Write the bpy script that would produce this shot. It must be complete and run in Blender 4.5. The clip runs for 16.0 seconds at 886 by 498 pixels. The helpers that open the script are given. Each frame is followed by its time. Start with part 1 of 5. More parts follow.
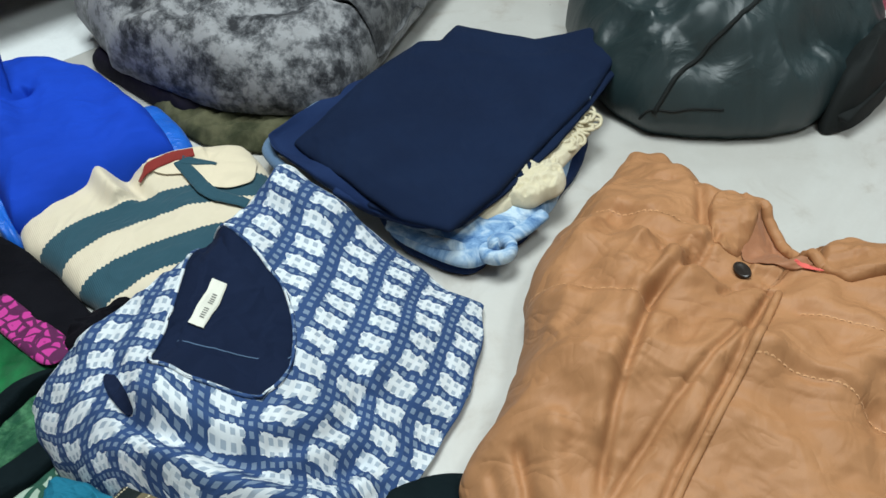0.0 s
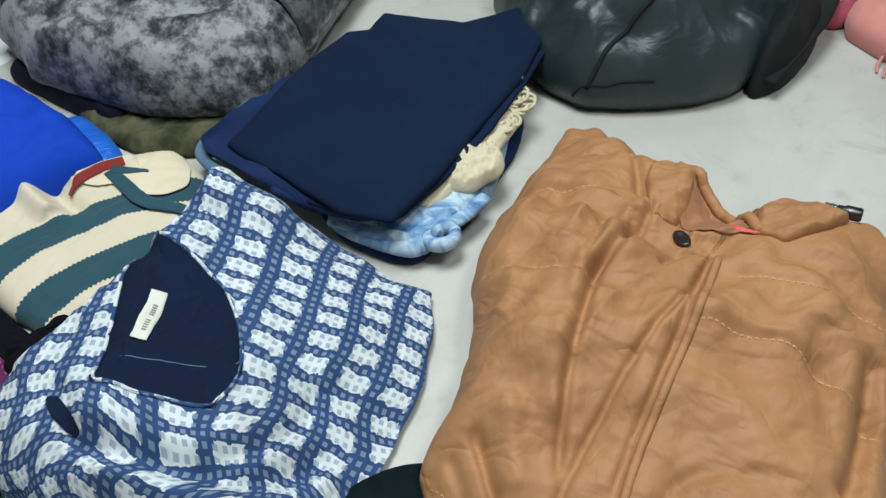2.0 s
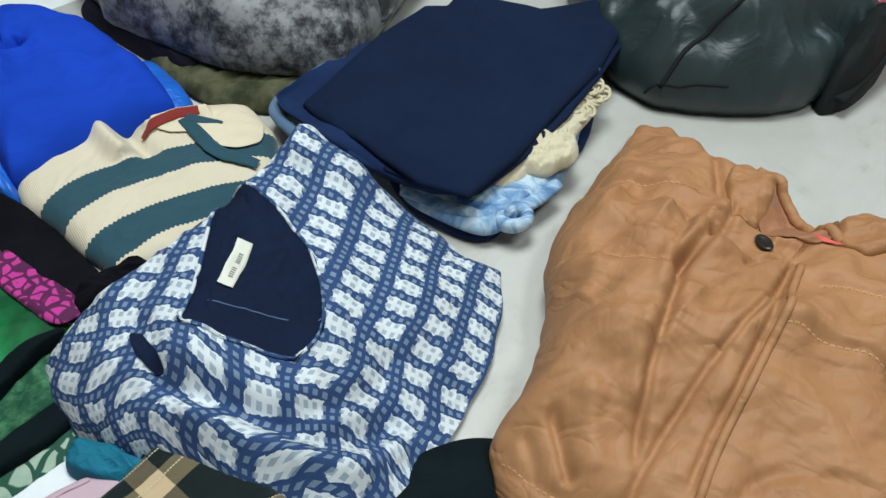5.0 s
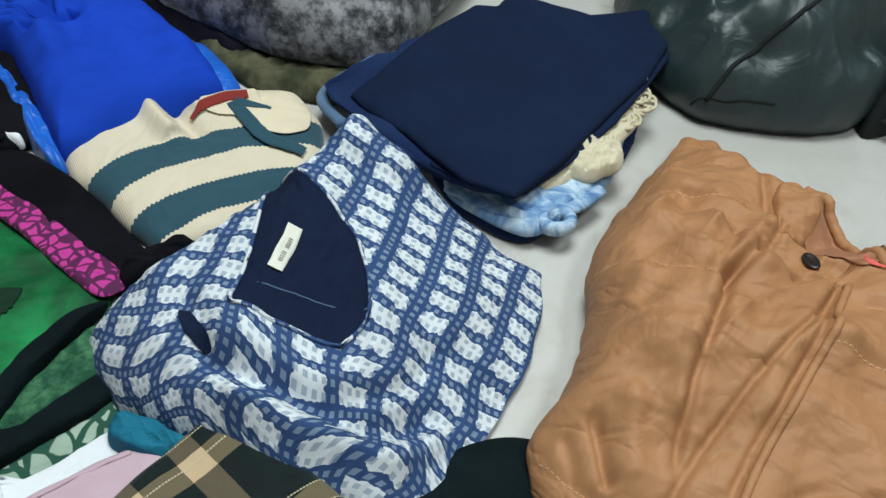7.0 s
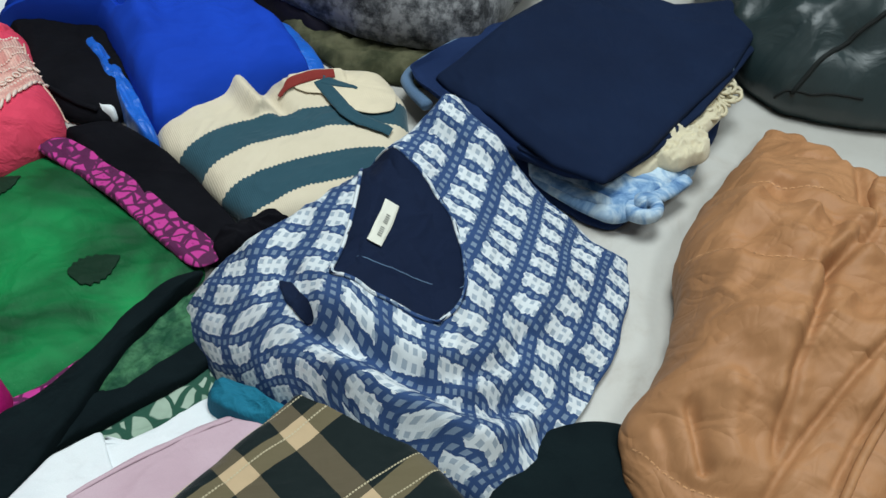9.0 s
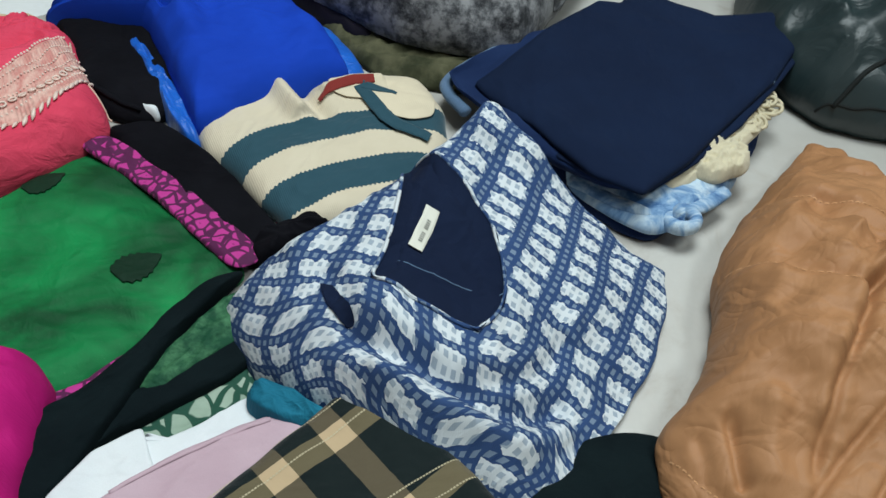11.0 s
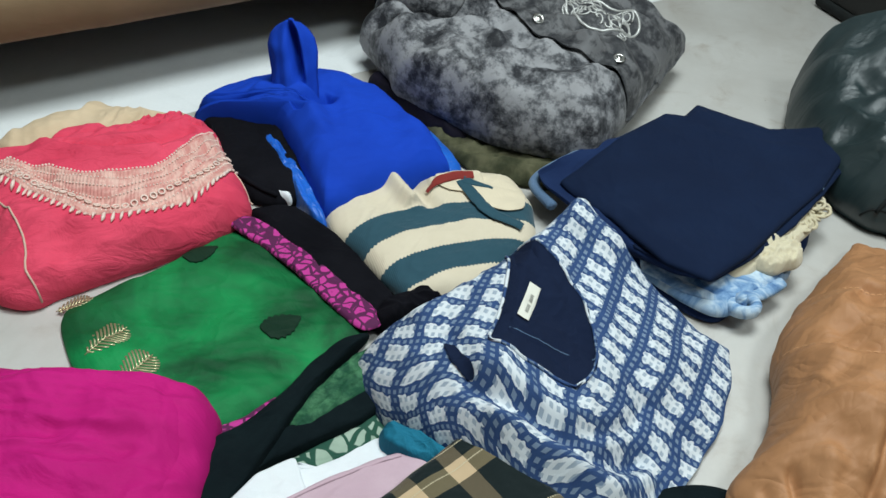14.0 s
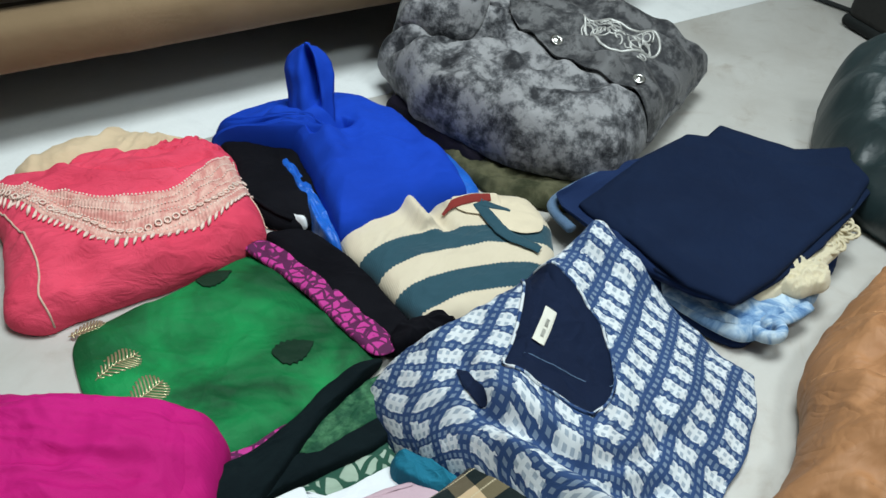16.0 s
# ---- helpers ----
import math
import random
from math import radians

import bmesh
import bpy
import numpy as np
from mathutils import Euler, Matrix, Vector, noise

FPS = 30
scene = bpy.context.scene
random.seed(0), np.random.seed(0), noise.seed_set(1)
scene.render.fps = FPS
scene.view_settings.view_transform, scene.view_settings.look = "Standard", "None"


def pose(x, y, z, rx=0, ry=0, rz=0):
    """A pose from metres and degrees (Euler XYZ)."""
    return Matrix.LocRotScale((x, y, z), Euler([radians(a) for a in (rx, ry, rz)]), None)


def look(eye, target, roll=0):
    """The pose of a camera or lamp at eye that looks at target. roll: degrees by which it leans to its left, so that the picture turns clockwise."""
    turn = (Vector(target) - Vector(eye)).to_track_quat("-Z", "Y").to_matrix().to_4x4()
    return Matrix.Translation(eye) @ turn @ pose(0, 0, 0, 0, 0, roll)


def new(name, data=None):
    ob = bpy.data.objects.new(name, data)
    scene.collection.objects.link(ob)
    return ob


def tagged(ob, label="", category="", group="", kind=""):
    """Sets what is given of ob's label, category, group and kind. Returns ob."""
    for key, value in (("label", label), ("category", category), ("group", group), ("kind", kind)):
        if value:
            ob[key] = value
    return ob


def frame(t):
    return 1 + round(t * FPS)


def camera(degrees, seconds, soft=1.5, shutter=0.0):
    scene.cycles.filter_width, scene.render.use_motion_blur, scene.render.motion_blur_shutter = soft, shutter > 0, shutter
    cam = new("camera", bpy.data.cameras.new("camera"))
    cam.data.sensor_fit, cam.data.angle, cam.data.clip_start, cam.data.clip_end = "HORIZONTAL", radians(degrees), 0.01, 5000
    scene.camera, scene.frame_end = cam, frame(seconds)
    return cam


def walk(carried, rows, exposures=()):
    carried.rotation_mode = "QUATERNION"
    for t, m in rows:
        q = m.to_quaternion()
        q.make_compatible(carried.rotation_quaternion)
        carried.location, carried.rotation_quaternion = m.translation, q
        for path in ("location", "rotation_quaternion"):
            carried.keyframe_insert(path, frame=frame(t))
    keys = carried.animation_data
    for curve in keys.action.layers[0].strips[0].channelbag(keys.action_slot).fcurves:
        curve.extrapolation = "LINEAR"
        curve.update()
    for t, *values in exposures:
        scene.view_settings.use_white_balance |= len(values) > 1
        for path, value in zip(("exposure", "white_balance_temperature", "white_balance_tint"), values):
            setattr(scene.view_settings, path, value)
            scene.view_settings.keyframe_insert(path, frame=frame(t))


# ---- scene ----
cam = camera(56.0, 16.0, soft=1.5)
PATH = [
    (0, (0.053, 0.173, 0.736), (-0.035, 1.595, -0.668), 0.5),
    (0.5, (0.077, 0.179, 0.741), (0.053, 1.596, -0.669), -0.2),
    (1, (0.055, 0.176, 0.737), (0.065, 1.587, -0.68), -0.2),
    (1.5, (0.057, 0.176, 0.736), (0.084, 1.58, -0.687), -0.4),
    (2, (0.061, 0.178, 0.735), (0.091, 1.58, -0.692), -0.6),
    (2.5, (0.044, 0.178, 0.736), (0.079, 1.572, -0.697), -0.3),
    (3, (0.044, 0.177, 0.718), (0.089, 1.561, -0.726), 0.6),
    (3.5, (0.012, 0.175, 0.723), (0.061, 1.55, -0.728), 1.9),
    (4, (0.009, 0.173, 0.716), (0.067, 1.549, -0.734), 3.2),
    (4.5, (-0.021, 0.169, 0.721), (0.04, 1.55, -0.725), 4.8),
    (5, (-0.034, 0.165, 0.72), (0.02, 1.553, -0.719), 6.0),
    (7.5, (-0.077, 0.157, 0.71), (-0.045, 1.548, -0.727), 9.3),
    (8, (-0.083, 0.155, 0.703), (-0.058, 1.542, -0.738), 9.3),
    (8.5, (-0.119, 0.145, 0.691), (-0.118, 1.524, -0.757), 9.5),
    (9, (-0.131, 0.139, 0.696), (-0.172, 1.513, -0.756), 8.8),
    (9.5, (-0.137, 0.138, 0.691), (-0.202, 1.509, -0.764), 8.5),
    (12, (-0.151, 0.135, 0.699), (-0.27, 1.518, -0.74), 7.9),
    (12.5, (-0.139, 0.135, 0.709), (-0.277, 1.526, -0.721), 6.6),
    (13, (-0.134, 0.1, 0.751), (-0.292, 1.513, -0.655), 5.6),
    (13.5, (-0.176, 0.017, 0.739), (-0.363, 1.47, -0.622), 6.4),
    (14, (-0.212, -0.006, 0.785), (-0.432, 1.496, -0.517), 7.7),
    (14.5, (-0.182, 0.008, 0.787), (-0.435, 1.529, -0.486), 7.0),
    (15, (-0.197, 0.007, 0.771), (-0.458, 1.54, -0.486), 6.9),
    (15.5, (-0.199, 0.01, 0.768), (-0.483, 1.536, -0.494), 6.3),
    (16, (-0.197, 0.011, 0.773), (-0.496, 1.533, -0.489), 5.7),
]
walk(cam, [(t, look(eye, target, roll)) for t, eye, target, roll in PATH],
     [(0.0, 0.16), (1.5, 0.09), (3.0, 0.05), (5.0, 0.03), (8.5, -0.05), (12.5, -0.16), (14.0, 0.02), (16.0, 0.10)])

# ---- light ----
world = bpy.data.worlds.new("room_air")
scene.world = world
world.use_nodes = True
world.node_tree.nodes["Background"].inputs[0].default_value = (0.9, 0.95, 1.0, 1)
world.node_tree.nodes["Background"].inputs[1].default_value = 0.03


def area(name, eye, target, sx, sy, watts, col):
    d = bpy.data.lights.new(name, "AREA")
    d.shape, d.size, d.size_y, d.energy, d.color = "RECTANGLE", sx, sy, watts, col
    ob = new(name, d)
    ob.matrix_world = look(eye, target)
    return ob


area("ceiling_lamp_light", (-0.27, 0.99, 2.68), (-0.25, 0.97, 0), 1.2, 0.9, 72, (0.875, 0.985, 1.0))
area("ceiling_lamp_light", (0.9, 0.2, 2.68), (0.8, 0.3, 0), 0.5, 0.5, 25, (0.875, 0.985, 1.0))
scene.view_settings.exposure = 0.0


# ---- materials ----
class Nodes:
    """A short way to write node trees."""

    def __init__(self, name, rough=0.8, sheen=0.0, spec=0.3):
        self.m = bpy.data.materials.new(name)
        self.m.use_nodes = True
        self.t = self.m.node_tree
        self.b = self.t.nodes["Principled BSDF"]
        self.b.inputs["Roughness"].default_value = rough
        self.b.inputs["Specular IOR Level"].default_value = spec
        self.b.inputs["Sheen Weight"].default_value = sheen
        self.b.inputs["Sheen Roughness"].default_value = 0.4

    def put(self, socket, v):
        if isinstance(v, bpy.types.NodeSocket):
            self.t.links.new(v, socket)
        elif isinstance(v, (tuple, list)) and len(v) == 3 and socket.type == "RGBA":
            socket.default_value = (*v, 1)
        else:
            socket.default_value = v

    def node(self, kind, out=0, props=(), **ins):
        n = self.t.nodes.new("ShaderNode" + kind)
        props = dict(props)
        if "operation" in props:
            n.operation = props["operation"]
        if "data_type" in props:
            n.data_type, n.blend_type = props["data_type"], props["blend_type"]
        if "interpolation_type" in props:
            n.interpolation_type = props["interpolation_type"]
        if "feature" in props:
            n.feature = props["feature"]
        for k, v in ins.items():
            key = int(k[1:]) if k[0] == "i" and k[1:].isdigit() else k.replace("_", " ")
            self.put(n.inputs[key], v)
        return n.outputs[out]

    def math(self, op, a, b=0.0, c=0.0):
        return self.node("Math", props={"operation": op}, i0=a, i1=b, i2=c)

    def mix(self, f, a, b, kind="MIX"):
        return self.node("Mix", 2, {"data_type": "RGBA", "blend_type": kind}, i0=f, i6=a, i7=b)

    def coords(self):
        return self.node("TexCoord", 2)

    def place(self):
        return self.node("TexCoord", 3)

    def map(self, vec, scale=(1, 1, 1), turn=0.0, shift=(0, 0, 0)):
        return self.node("Mapping", Vector=vec, Scale=scale, Rotation=(0, 0, radians(turn)), Location=shift)

    def noise(self, vec, scale, detail=3.0, rough=0.55, distort=0.0):
        return self.node("TexNoise", Vector=vec, Scale=scale, Detail=detail, Roughness=rough, Distortion=distort)

    def step(self, v, lo, hi):
        return self.node("MapRange", props={"interpolation_type": "SMOOTHSTEP"}, Value=v, i1=lo, i2=hi, i3=0.0, i4=1.0)

    def split(self, vec):
        n = self.t.nodes.new("ShaderNodeSeparateXYZ")
        self.t.links.new(vec, n.inputs[0])
        return n.outputs[0], n.outputs[1]

    def bump(self, h, strength, dist=0.002, normal=None):
        n = self.t.nodes.new("ShaderNodeBump")
        n.inputs["Strength"].default_value = strength
        n.inputs["Distance"].default_value = dist
        self.put(n.inputs["Height"], h)
        if normal:
            self.t.links.new(normal, n.inputs["Normal"])
        return n.outputs[0]

    def done(self, colour, normal=None, rough=None):
        self.put(self.b.inputs["Base Color"], colour)
        if normal:
            self.t.links.new(normal, self.b.inputs["Normal"])
        if rough is not None:
            self.put(self.b.inputs["Roughness"], rough)
        return self.m


def weave_bump(n, uv, pitch=0.0012, strength=0.25, wrinkle=0.35, wscale=26.0):
    """Thread relief over soft small creases."""
    x, y = n.split(n.map(uv, (1 / pitch, 1 / pitch, 1)))
    wx = n.math("SINE", n.math("MULTIPLY", x, 6.283))
    wy = n.math("SINE", n.math("MULTIPLY", y, 6.283))
    th = n.math("MULTIPLY", wx, wy)
    cr = n.noise(n.map(uv, (1, 1.7, 1), 20), wscale, 4, 0.6, 0.8)
    b1 = n.bump(cr, wrinkle, 0.006)
    return n.bump(th, strength, 0.0004, b1)


def fabric(name, a, b, rough=0.85, sheen=0.15, spec=0.25, pitch=0.0012, weave=0.25, wrinkle=0.35, wscale=26.0, patch=7.0):
    n = Nodes(name, rough, sheen, spec)
    uv = n.coords()
    big = n.step(n.noise(uv, patch, 4, 0.6), 0.32, 0.7)
    fine = n.noise(uv, 900.0, 2, 0.6)
    col = n.mix(big, a, b)
    col = n.mix(n.math("MULTIPLY", fine, 0.35), col, tuple(v * 0.62 for v in a))
    return n.done(col, weave_bump(n, uv, pitch, weave, wrinkle, wscale))


M = {}


def crumpled_nylon():
    """Thin tan nylon over padding: crisp small creases at two sizes."""
    n = Nodes("tan_nylon", 0.62, 0.0, 0.32)
    uv = n.coords()
    tone = n.step(n.noise(uv, 7.0, 4, 0.6), 0.3, 0.7)
    col = n.mix(tone, (0.365, 0.170, 0.072), (0.43, 0.207, 0.092))
    col = n.mix(n.math("MULTIPLY", n.noise(uv, 900.0, 2, 0.6), 0.3), col, (0.23, 0.108, 0.048))
    broad = n.math("ABSOLUTE", n.math("SUBTRACT", n.noise(n.map(uv, (1, 1.8, 1), 35), 9.0, 2, 0.5, 1.2), 0.5))
    small = n.math("ABSOLUTE", n.math("SUBTRACT", n.noise(n.map(uv, (1.6, 1, 1), -20), 24.0, 2, 0.5, 1.0), 0.5))
    b = n.bump(small, 0.30, 0.008, n.bump(broad, 0.42, 0.022))
    return n.done(col, b)


M["jacket"] = crumpled_nylon()
M["jacket_in"] = fabric("tan_lining", (0.33, 0.14, 0.07), (0.38, 0.17, 0.085), 0.6, 0.1, 0.3, 0.0008, 0.1, 0.4, 20)
M["navy"] = fabric("navy_twill", (0.0045, 0.0115, 0.036), (0.006, 0.015, 0.045), 0.9, 0.0, 0.15, 0.001, 0.3, 0.12, 10)
M["denim"] = fabric("dark_denim", (0.008, 0.02, 0.07), (0.014, 0.032, 0.1), 0.9, 0.0, 0.15, 0.0012, 0.5, 0.25, 22)
M["denim_in"] = fabric("denim_inside", (0.10, 0.17, 0.28), (0.16, 0.25, 0.38), 0.9, 0.1, 0.15, 0.0012, 0.5, 0.2, 22)
M["lining"] = fabric("navy_lining", (0.0055, 0.0115, 0.034), (0.007, 0.0145, 0.042), 0.9, 0.0, 0.15, 0.001, 0.2, 0.2, 12)
M["blue"] = fabric("royal_blue_jersey", (0.004, 0.045, 0.42), (0.005, 0.055, 0.5), 0.85, 0.0, 0.2, 0.0011, 0.15, 0.2, 9)
M["blue_satin"] = fabric("blue_satin", (0.006, 0.10, 0.5), (0.01, 0.14, 0.62), 0.4, 0.1, 0.5, 0.0008, 0.1, 0.6, 40)
M["black"] = fabric("black_cotton", (0.004, 0.004, 0.006), (0.008, 0.008, 0.011), 0.95, 0.0, 0.08, 0.0012, 0.3, 0.4, 24)
M["darkgreen"] = fabric("dark_green_black_cloth", (0.003, 0.007, 0.009), (0.006, 0.013, 0.015), 0.9, 0.0, 0.1, 0.0012, 0.3, 0.5, 22)
M["red"] = fabric("coral_red_rayon", (0.68, 0.050, 0.105), (0.78, 0.075, 0.14), 0.8, 0.0, 0.25, 0.0009, 0.15, 0.8, 24)
M["magenta"] = fabric("magenta_cotton", (0.44, 0.003, 0.145), (0.54, 0.006, 0.185), 0.8, 0.0, 0.25, 0.0009, 0.15, 0.6, 14)
M["white"] = fabric("white_cotton", (0.72, 0.75, 0.78), (0.80, 0.82, 0.83), 0.85, 0.1, 0.25, 0.0012, 0.2, 0.35, 16)
M["palepink"] = fabric("pale_pink_cotton", (0.52, 0.36, 0.42), (0.58, 0.42, 0.48), 0.85, 0.1, 0.25, 0.0012, 0.2, 0.3, 16)
M["teal"] = fabric("teal_cotton", (0.006, 0.13, 0.21), (0.012, 0.18, 0.28), 0.8, 0.0, 0.25, 0.001, 0.2, 0.8, 40)
M["beige"] = fabric("beige_voile", (0.60, 0.45, 0.29), (0.68, 0.53, 0.36), 0.8, 0.1, 0.25, 0.001, 0.15, 0.3, 18)
M["olive"] = fabric("olive_cloth", (0.030, 0.034, 0.016), (0.12, 0.115, 0.065), 0.85, 0.0, 0.2, 0.0012, 0.2, 0.6, 22, 26)
M["plum"] = fabric("dark_plum_cloth", (0.006, 0.005, 0.012), (0.012, 0.008, 0.022), 0.85, 0.0, 0.2)
M["lace"] = fabric("cream_lace", (0.66, 0.58, 0.40), (0.76, 0.69, 0.52), 0.85, 0.2, 0.25, 0.0016, 0.5, 0.6, 50)
M["rosepink"] = fabric("rose_pink_shawl", (0.62, 0.24, 0.21), (0.68, 0.28, 0.25), 0.85, 0.2, 0.2, 0.0016, 0.3, 0.2, 10)
M["piping"] = fabric("pale_piping", (0.62, 0.42, 0.33), (0.68, 0.5, 0.4), 0.8)
M["cream_tag"] = fabric("cream_tag", (0.70, 0.69, 0.60), (0.76, 0.75, 0.67), 0.8, 0.05, 0.25, 0.0008, 0.2, 0.1)
M["ink"] = fabric("grey_ink", (0.22, 0.22, 0.20), (0.28, 0.28, 0.26), 0.8)
M["thread"] = fabric("beige_thread", (0.50, 0.43, 0.28), (0.58, 0.5, 0.34), 0.8)
M["tan_thread"] = fabric("tan_thread", (0.62, 0.32, 0.15), (0.66, 0.36, 0.18), 0.7)
M["coral"] = fabric("coral_tape", (0.75, 0.12, 0.10), (0.78, 0.15, 0.12), 0.7)


def plain(name, a, rough, metal=0.0, spec=0.5):
    n = Nodes(name, rough, 0, spec)
    n.b.inputs["Metallic"].default_value = metal
    v = n.noise(n.place(), 120.0, 3)
    return n.done(n.mix(v, a, tuple(x * 0.75 for x in a)), None, n.math("MULTIPLY_ADD", v, 0.2, rough - 0.1))


M["button"] = plain("dark_horn_button", (0.018, 0.012, 0.009), 0.35)
M["chrome"] = plain("worn_steel", (0.62, 0.62, 0.60), 0.25, 1.0)
M["gunmetal"] = plain("gunmetal", (0.10, 0.10, 0.10), 0.35, 1.0)
M["silver"] = plain("silver_thread", (0.50, 0.50, 0.48), 0.45, 0.4)
M["gold"] = plain("gold_zari", (0.62, 0.55, 0.33), 0.38, 0.7)
M["bead"] = plain("pearl_bead", (0.85, 0.66, 0.57), 0.35)
M["case"] = plain("black_suitcase_cloth", (0.012, 0.012, 0.011), 0.7)
M["wallpaint"] = plain("cream_wall_paint", (0.72, 0.72, 0.70), 0.9, 0, 0.2)
M["ceilpaint"] = plain("white_ceiling_paint", (0.80, 0.80, 0.78), 0.9, 0, 0.2)


def print_cloth():
    """Navy cotton, white ragged blocks in rows, small blue-grey squares all over."""
    n = Nodes("navy_white_block_print", 0.85, 0.0, 0.2)
    uv = n.coords()
    p = 0.0098
    wob = n.node("TexNoise", 1, Vector=uv, Scale=95.0, Detail=3.0)
    off = n.node("VectorMath", props={"operation": "MULTIPLY_ADD"}, i0=wob, i1=(0.0135, 0.0135, 0), i2=uv)
    off = n.map(off, shift=(-0.0075 + 0.5 * p, -0.0075 + 0.5 * p, 0))
    bx, by = n.split(n.map(off, (1 / (p * 3), 1 / (p * 5), 1)))
    row = n.math("FLOOR", by)
    fx = n.math("ABSOLUTE", n.math("SUBTRACT", n.math("FRACT", bx), 0.5))
    fy = n.math("ABSOLUTE", n.math("SUBTRACT", n.math("FRACT", by), 0.5))
    block = n.math("MULTIPLY", n.math("LESS_THAN", fx, 0.31), n.math("LESS_THAN", fy, 0.32))
    sx, sy = n.split(n.map(uv, (1 / p, 1 / p, 1)))
    qx = n.math("ABSOLUTE", n.math("SUBTRACT", n.math("FRACT", sx), 0.5))
    qy = n.math("ABSOLUTE", n.math("SUBTRACT", n.math("FRACT", sy), 0.5))
    sq = n.math("MULTIPLY", n.math("LESS_THAN", qx, 0.26), n.math("LESS_THAN", qy, 0.26))
    fade = n.noise(uv, 30.0, 3)
    navy = n.mix(fade, (0.022, 0.052, 0.145), (0.036, 0.075, 0.185))
    whit = n.mix(fade, (0.56, 0.61, 0.65), (0.67, 0.70, 0.72))
    base = n.mix(block, navy, whit)
    sqc = n.mix(block, (0.165, 0.225, 0.32), (0.33, 0.39, 0.46))
    col = n.mix(sq, base, sqc)
    return n.done(col, weave_bump(n, uv, 0.0011, 0.25, 0.45, 24))


M["print"] = print_cloth()


def stripes():
    """Knit with broad cream and teal bands that run across v, saw-edged at each stitch."""
    n = Nodes("cream_teal_knit", 0.9, 0.25, 0.15)
    uv = n.coords()
    u, v = n.split(uv)
    saw = n.math("PINGPONG", u, 0.0028)
    wv = n.math("ADD", v, n.math("MULTIPLY", saw, 0.9))
    bend = n.noise(n.map(uv, (1, 0.2, 1)), 5.0, 1)
    wv = n.math("ADD", wv, n.math("MULTIPLY", n.math("SUBTRACT", bend, 0.5), 0.008))
    f = n.math("FRACT", n.math("DIVIDE", n.math("SUBTRACT", wv, 0.82), 0.09))
    teal = n.math("MULTIPLY", n.math("LESS_THAN", f, 0.51), n.math("LESS_THAN", wv, 0.968))
    edge = n.math("MULTIPLY", n.math("GREATER_THAN", wv, 1.058), n.math("LESS_THAN", u, 0.235))
    teal = n.math("MAXIMUM", teal, edge)
    tone = n.noise(uv, 20.0, 3)
    cream = n.mix(tone, (0.58, 0.50, 0.37), (0.66, 0.58, 0.45))
    dark = n.mix(tone, (0.022, 0.062, 0.085), (0.032, 0.082, 0.11))
    col = n.mix(teal, cream, dark)
    ribs = n.math("SINE", n.math("MULTIPLY", u, 6.283 / 0.0022))
    b = n.bump(ribs, 0.2, 0.0007, n.bump(n.noise(uv, 14.0, 3), 0.3, 0.006))
    return n.done(col, b)


M["knit"] = stripes()


def knit(name, a):
    n = Nodes(name, 0.9, 0.25, 0.15)
    uv = n.coords()
    u, v = n.split(uv)
    ribs = n.math("SINE", n.math("MULTIPLY", u, 6.283 / 0.0022))
    return n.done(n.mix(n.noise(uv, 20.0, 3), a, tuple(x * 1.25 for x in a)), n.bump(ribs, 0.2, 0.0007))


M["knit_cream"] = knit("cream_knit", (0.58, 0.50, 0.37))
M["knit_teal"] = knit("teal_knit", (0.022, 0.062, 0.085))
M["knit_red"] = knit("brick_red_knit", (0.20, 0.028, 0.024))


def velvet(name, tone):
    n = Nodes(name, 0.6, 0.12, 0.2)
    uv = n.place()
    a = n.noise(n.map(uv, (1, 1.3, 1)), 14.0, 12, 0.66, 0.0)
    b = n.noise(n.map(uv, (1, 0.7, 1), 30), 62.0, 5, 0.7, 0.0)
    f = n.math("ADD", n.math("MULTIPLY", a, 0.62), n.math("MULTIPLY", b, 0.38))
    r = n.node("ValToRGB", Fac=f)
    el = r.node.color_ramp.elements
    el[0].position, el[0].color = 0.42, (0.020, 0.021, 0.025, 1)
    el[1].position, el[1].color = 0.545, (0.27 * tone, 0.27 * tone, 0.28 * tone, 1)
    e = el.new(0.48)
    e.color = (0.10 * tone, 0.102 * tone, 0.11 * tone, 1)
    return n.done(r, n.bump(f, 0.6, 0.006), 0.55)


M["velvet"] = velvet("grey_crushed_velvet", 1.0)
# the same velvet darkened: shade of the turned nap, put into the colour
M["velvet_nap_shade"] = velvet("grey_crushed_velvet_nap_shade", 0.45)


def green():
    n = Nodes("green_silk_voile", 0.65, 0.0, 0.25)
    uv = n.coords()
    a = n.noise(uv, 7.0, 4, 0.55, 0.6)
    col = n.mix(n.step(a, 0.3, 0.72), (0.0006, 0.052, 0.015), (0.003, 0.25, 0.066))
    dust = n.math("GREATER_THAN", n.noise(uv, 700.0, 2, 0.6), 0.70)
    col = n.mix(n.math("MULTIPLY", dust, 0.35), col, (0.2, 0.4, 0.22))
    return n.done(col, weave_bump(n, uv, 0.001, 0.2, 0.7, 14))


M["green"] = green()
M["leafdark"] = fabric("dark_leaf_weave", (0.003, 0.022, 0.010), (0.004, 0.03, 0.014), 0.7, 0.0, 0.2)


def sheer():
    n = Nodes("sheer_green_net", 0.7, 0.0, 0.25)
    uv = n.coords()
    col = n.mix(n.step(n.noise(uv, 40.0, 5, 0.7), 0.4, 0.7), (0.006, 0.06, 0.028), (0.06, 0.19, 0.09))
    return n.done(col, weave_bump(n, uv, 0.0012, 0.3, 0.7, 30))


M["sheer"] = sheer()


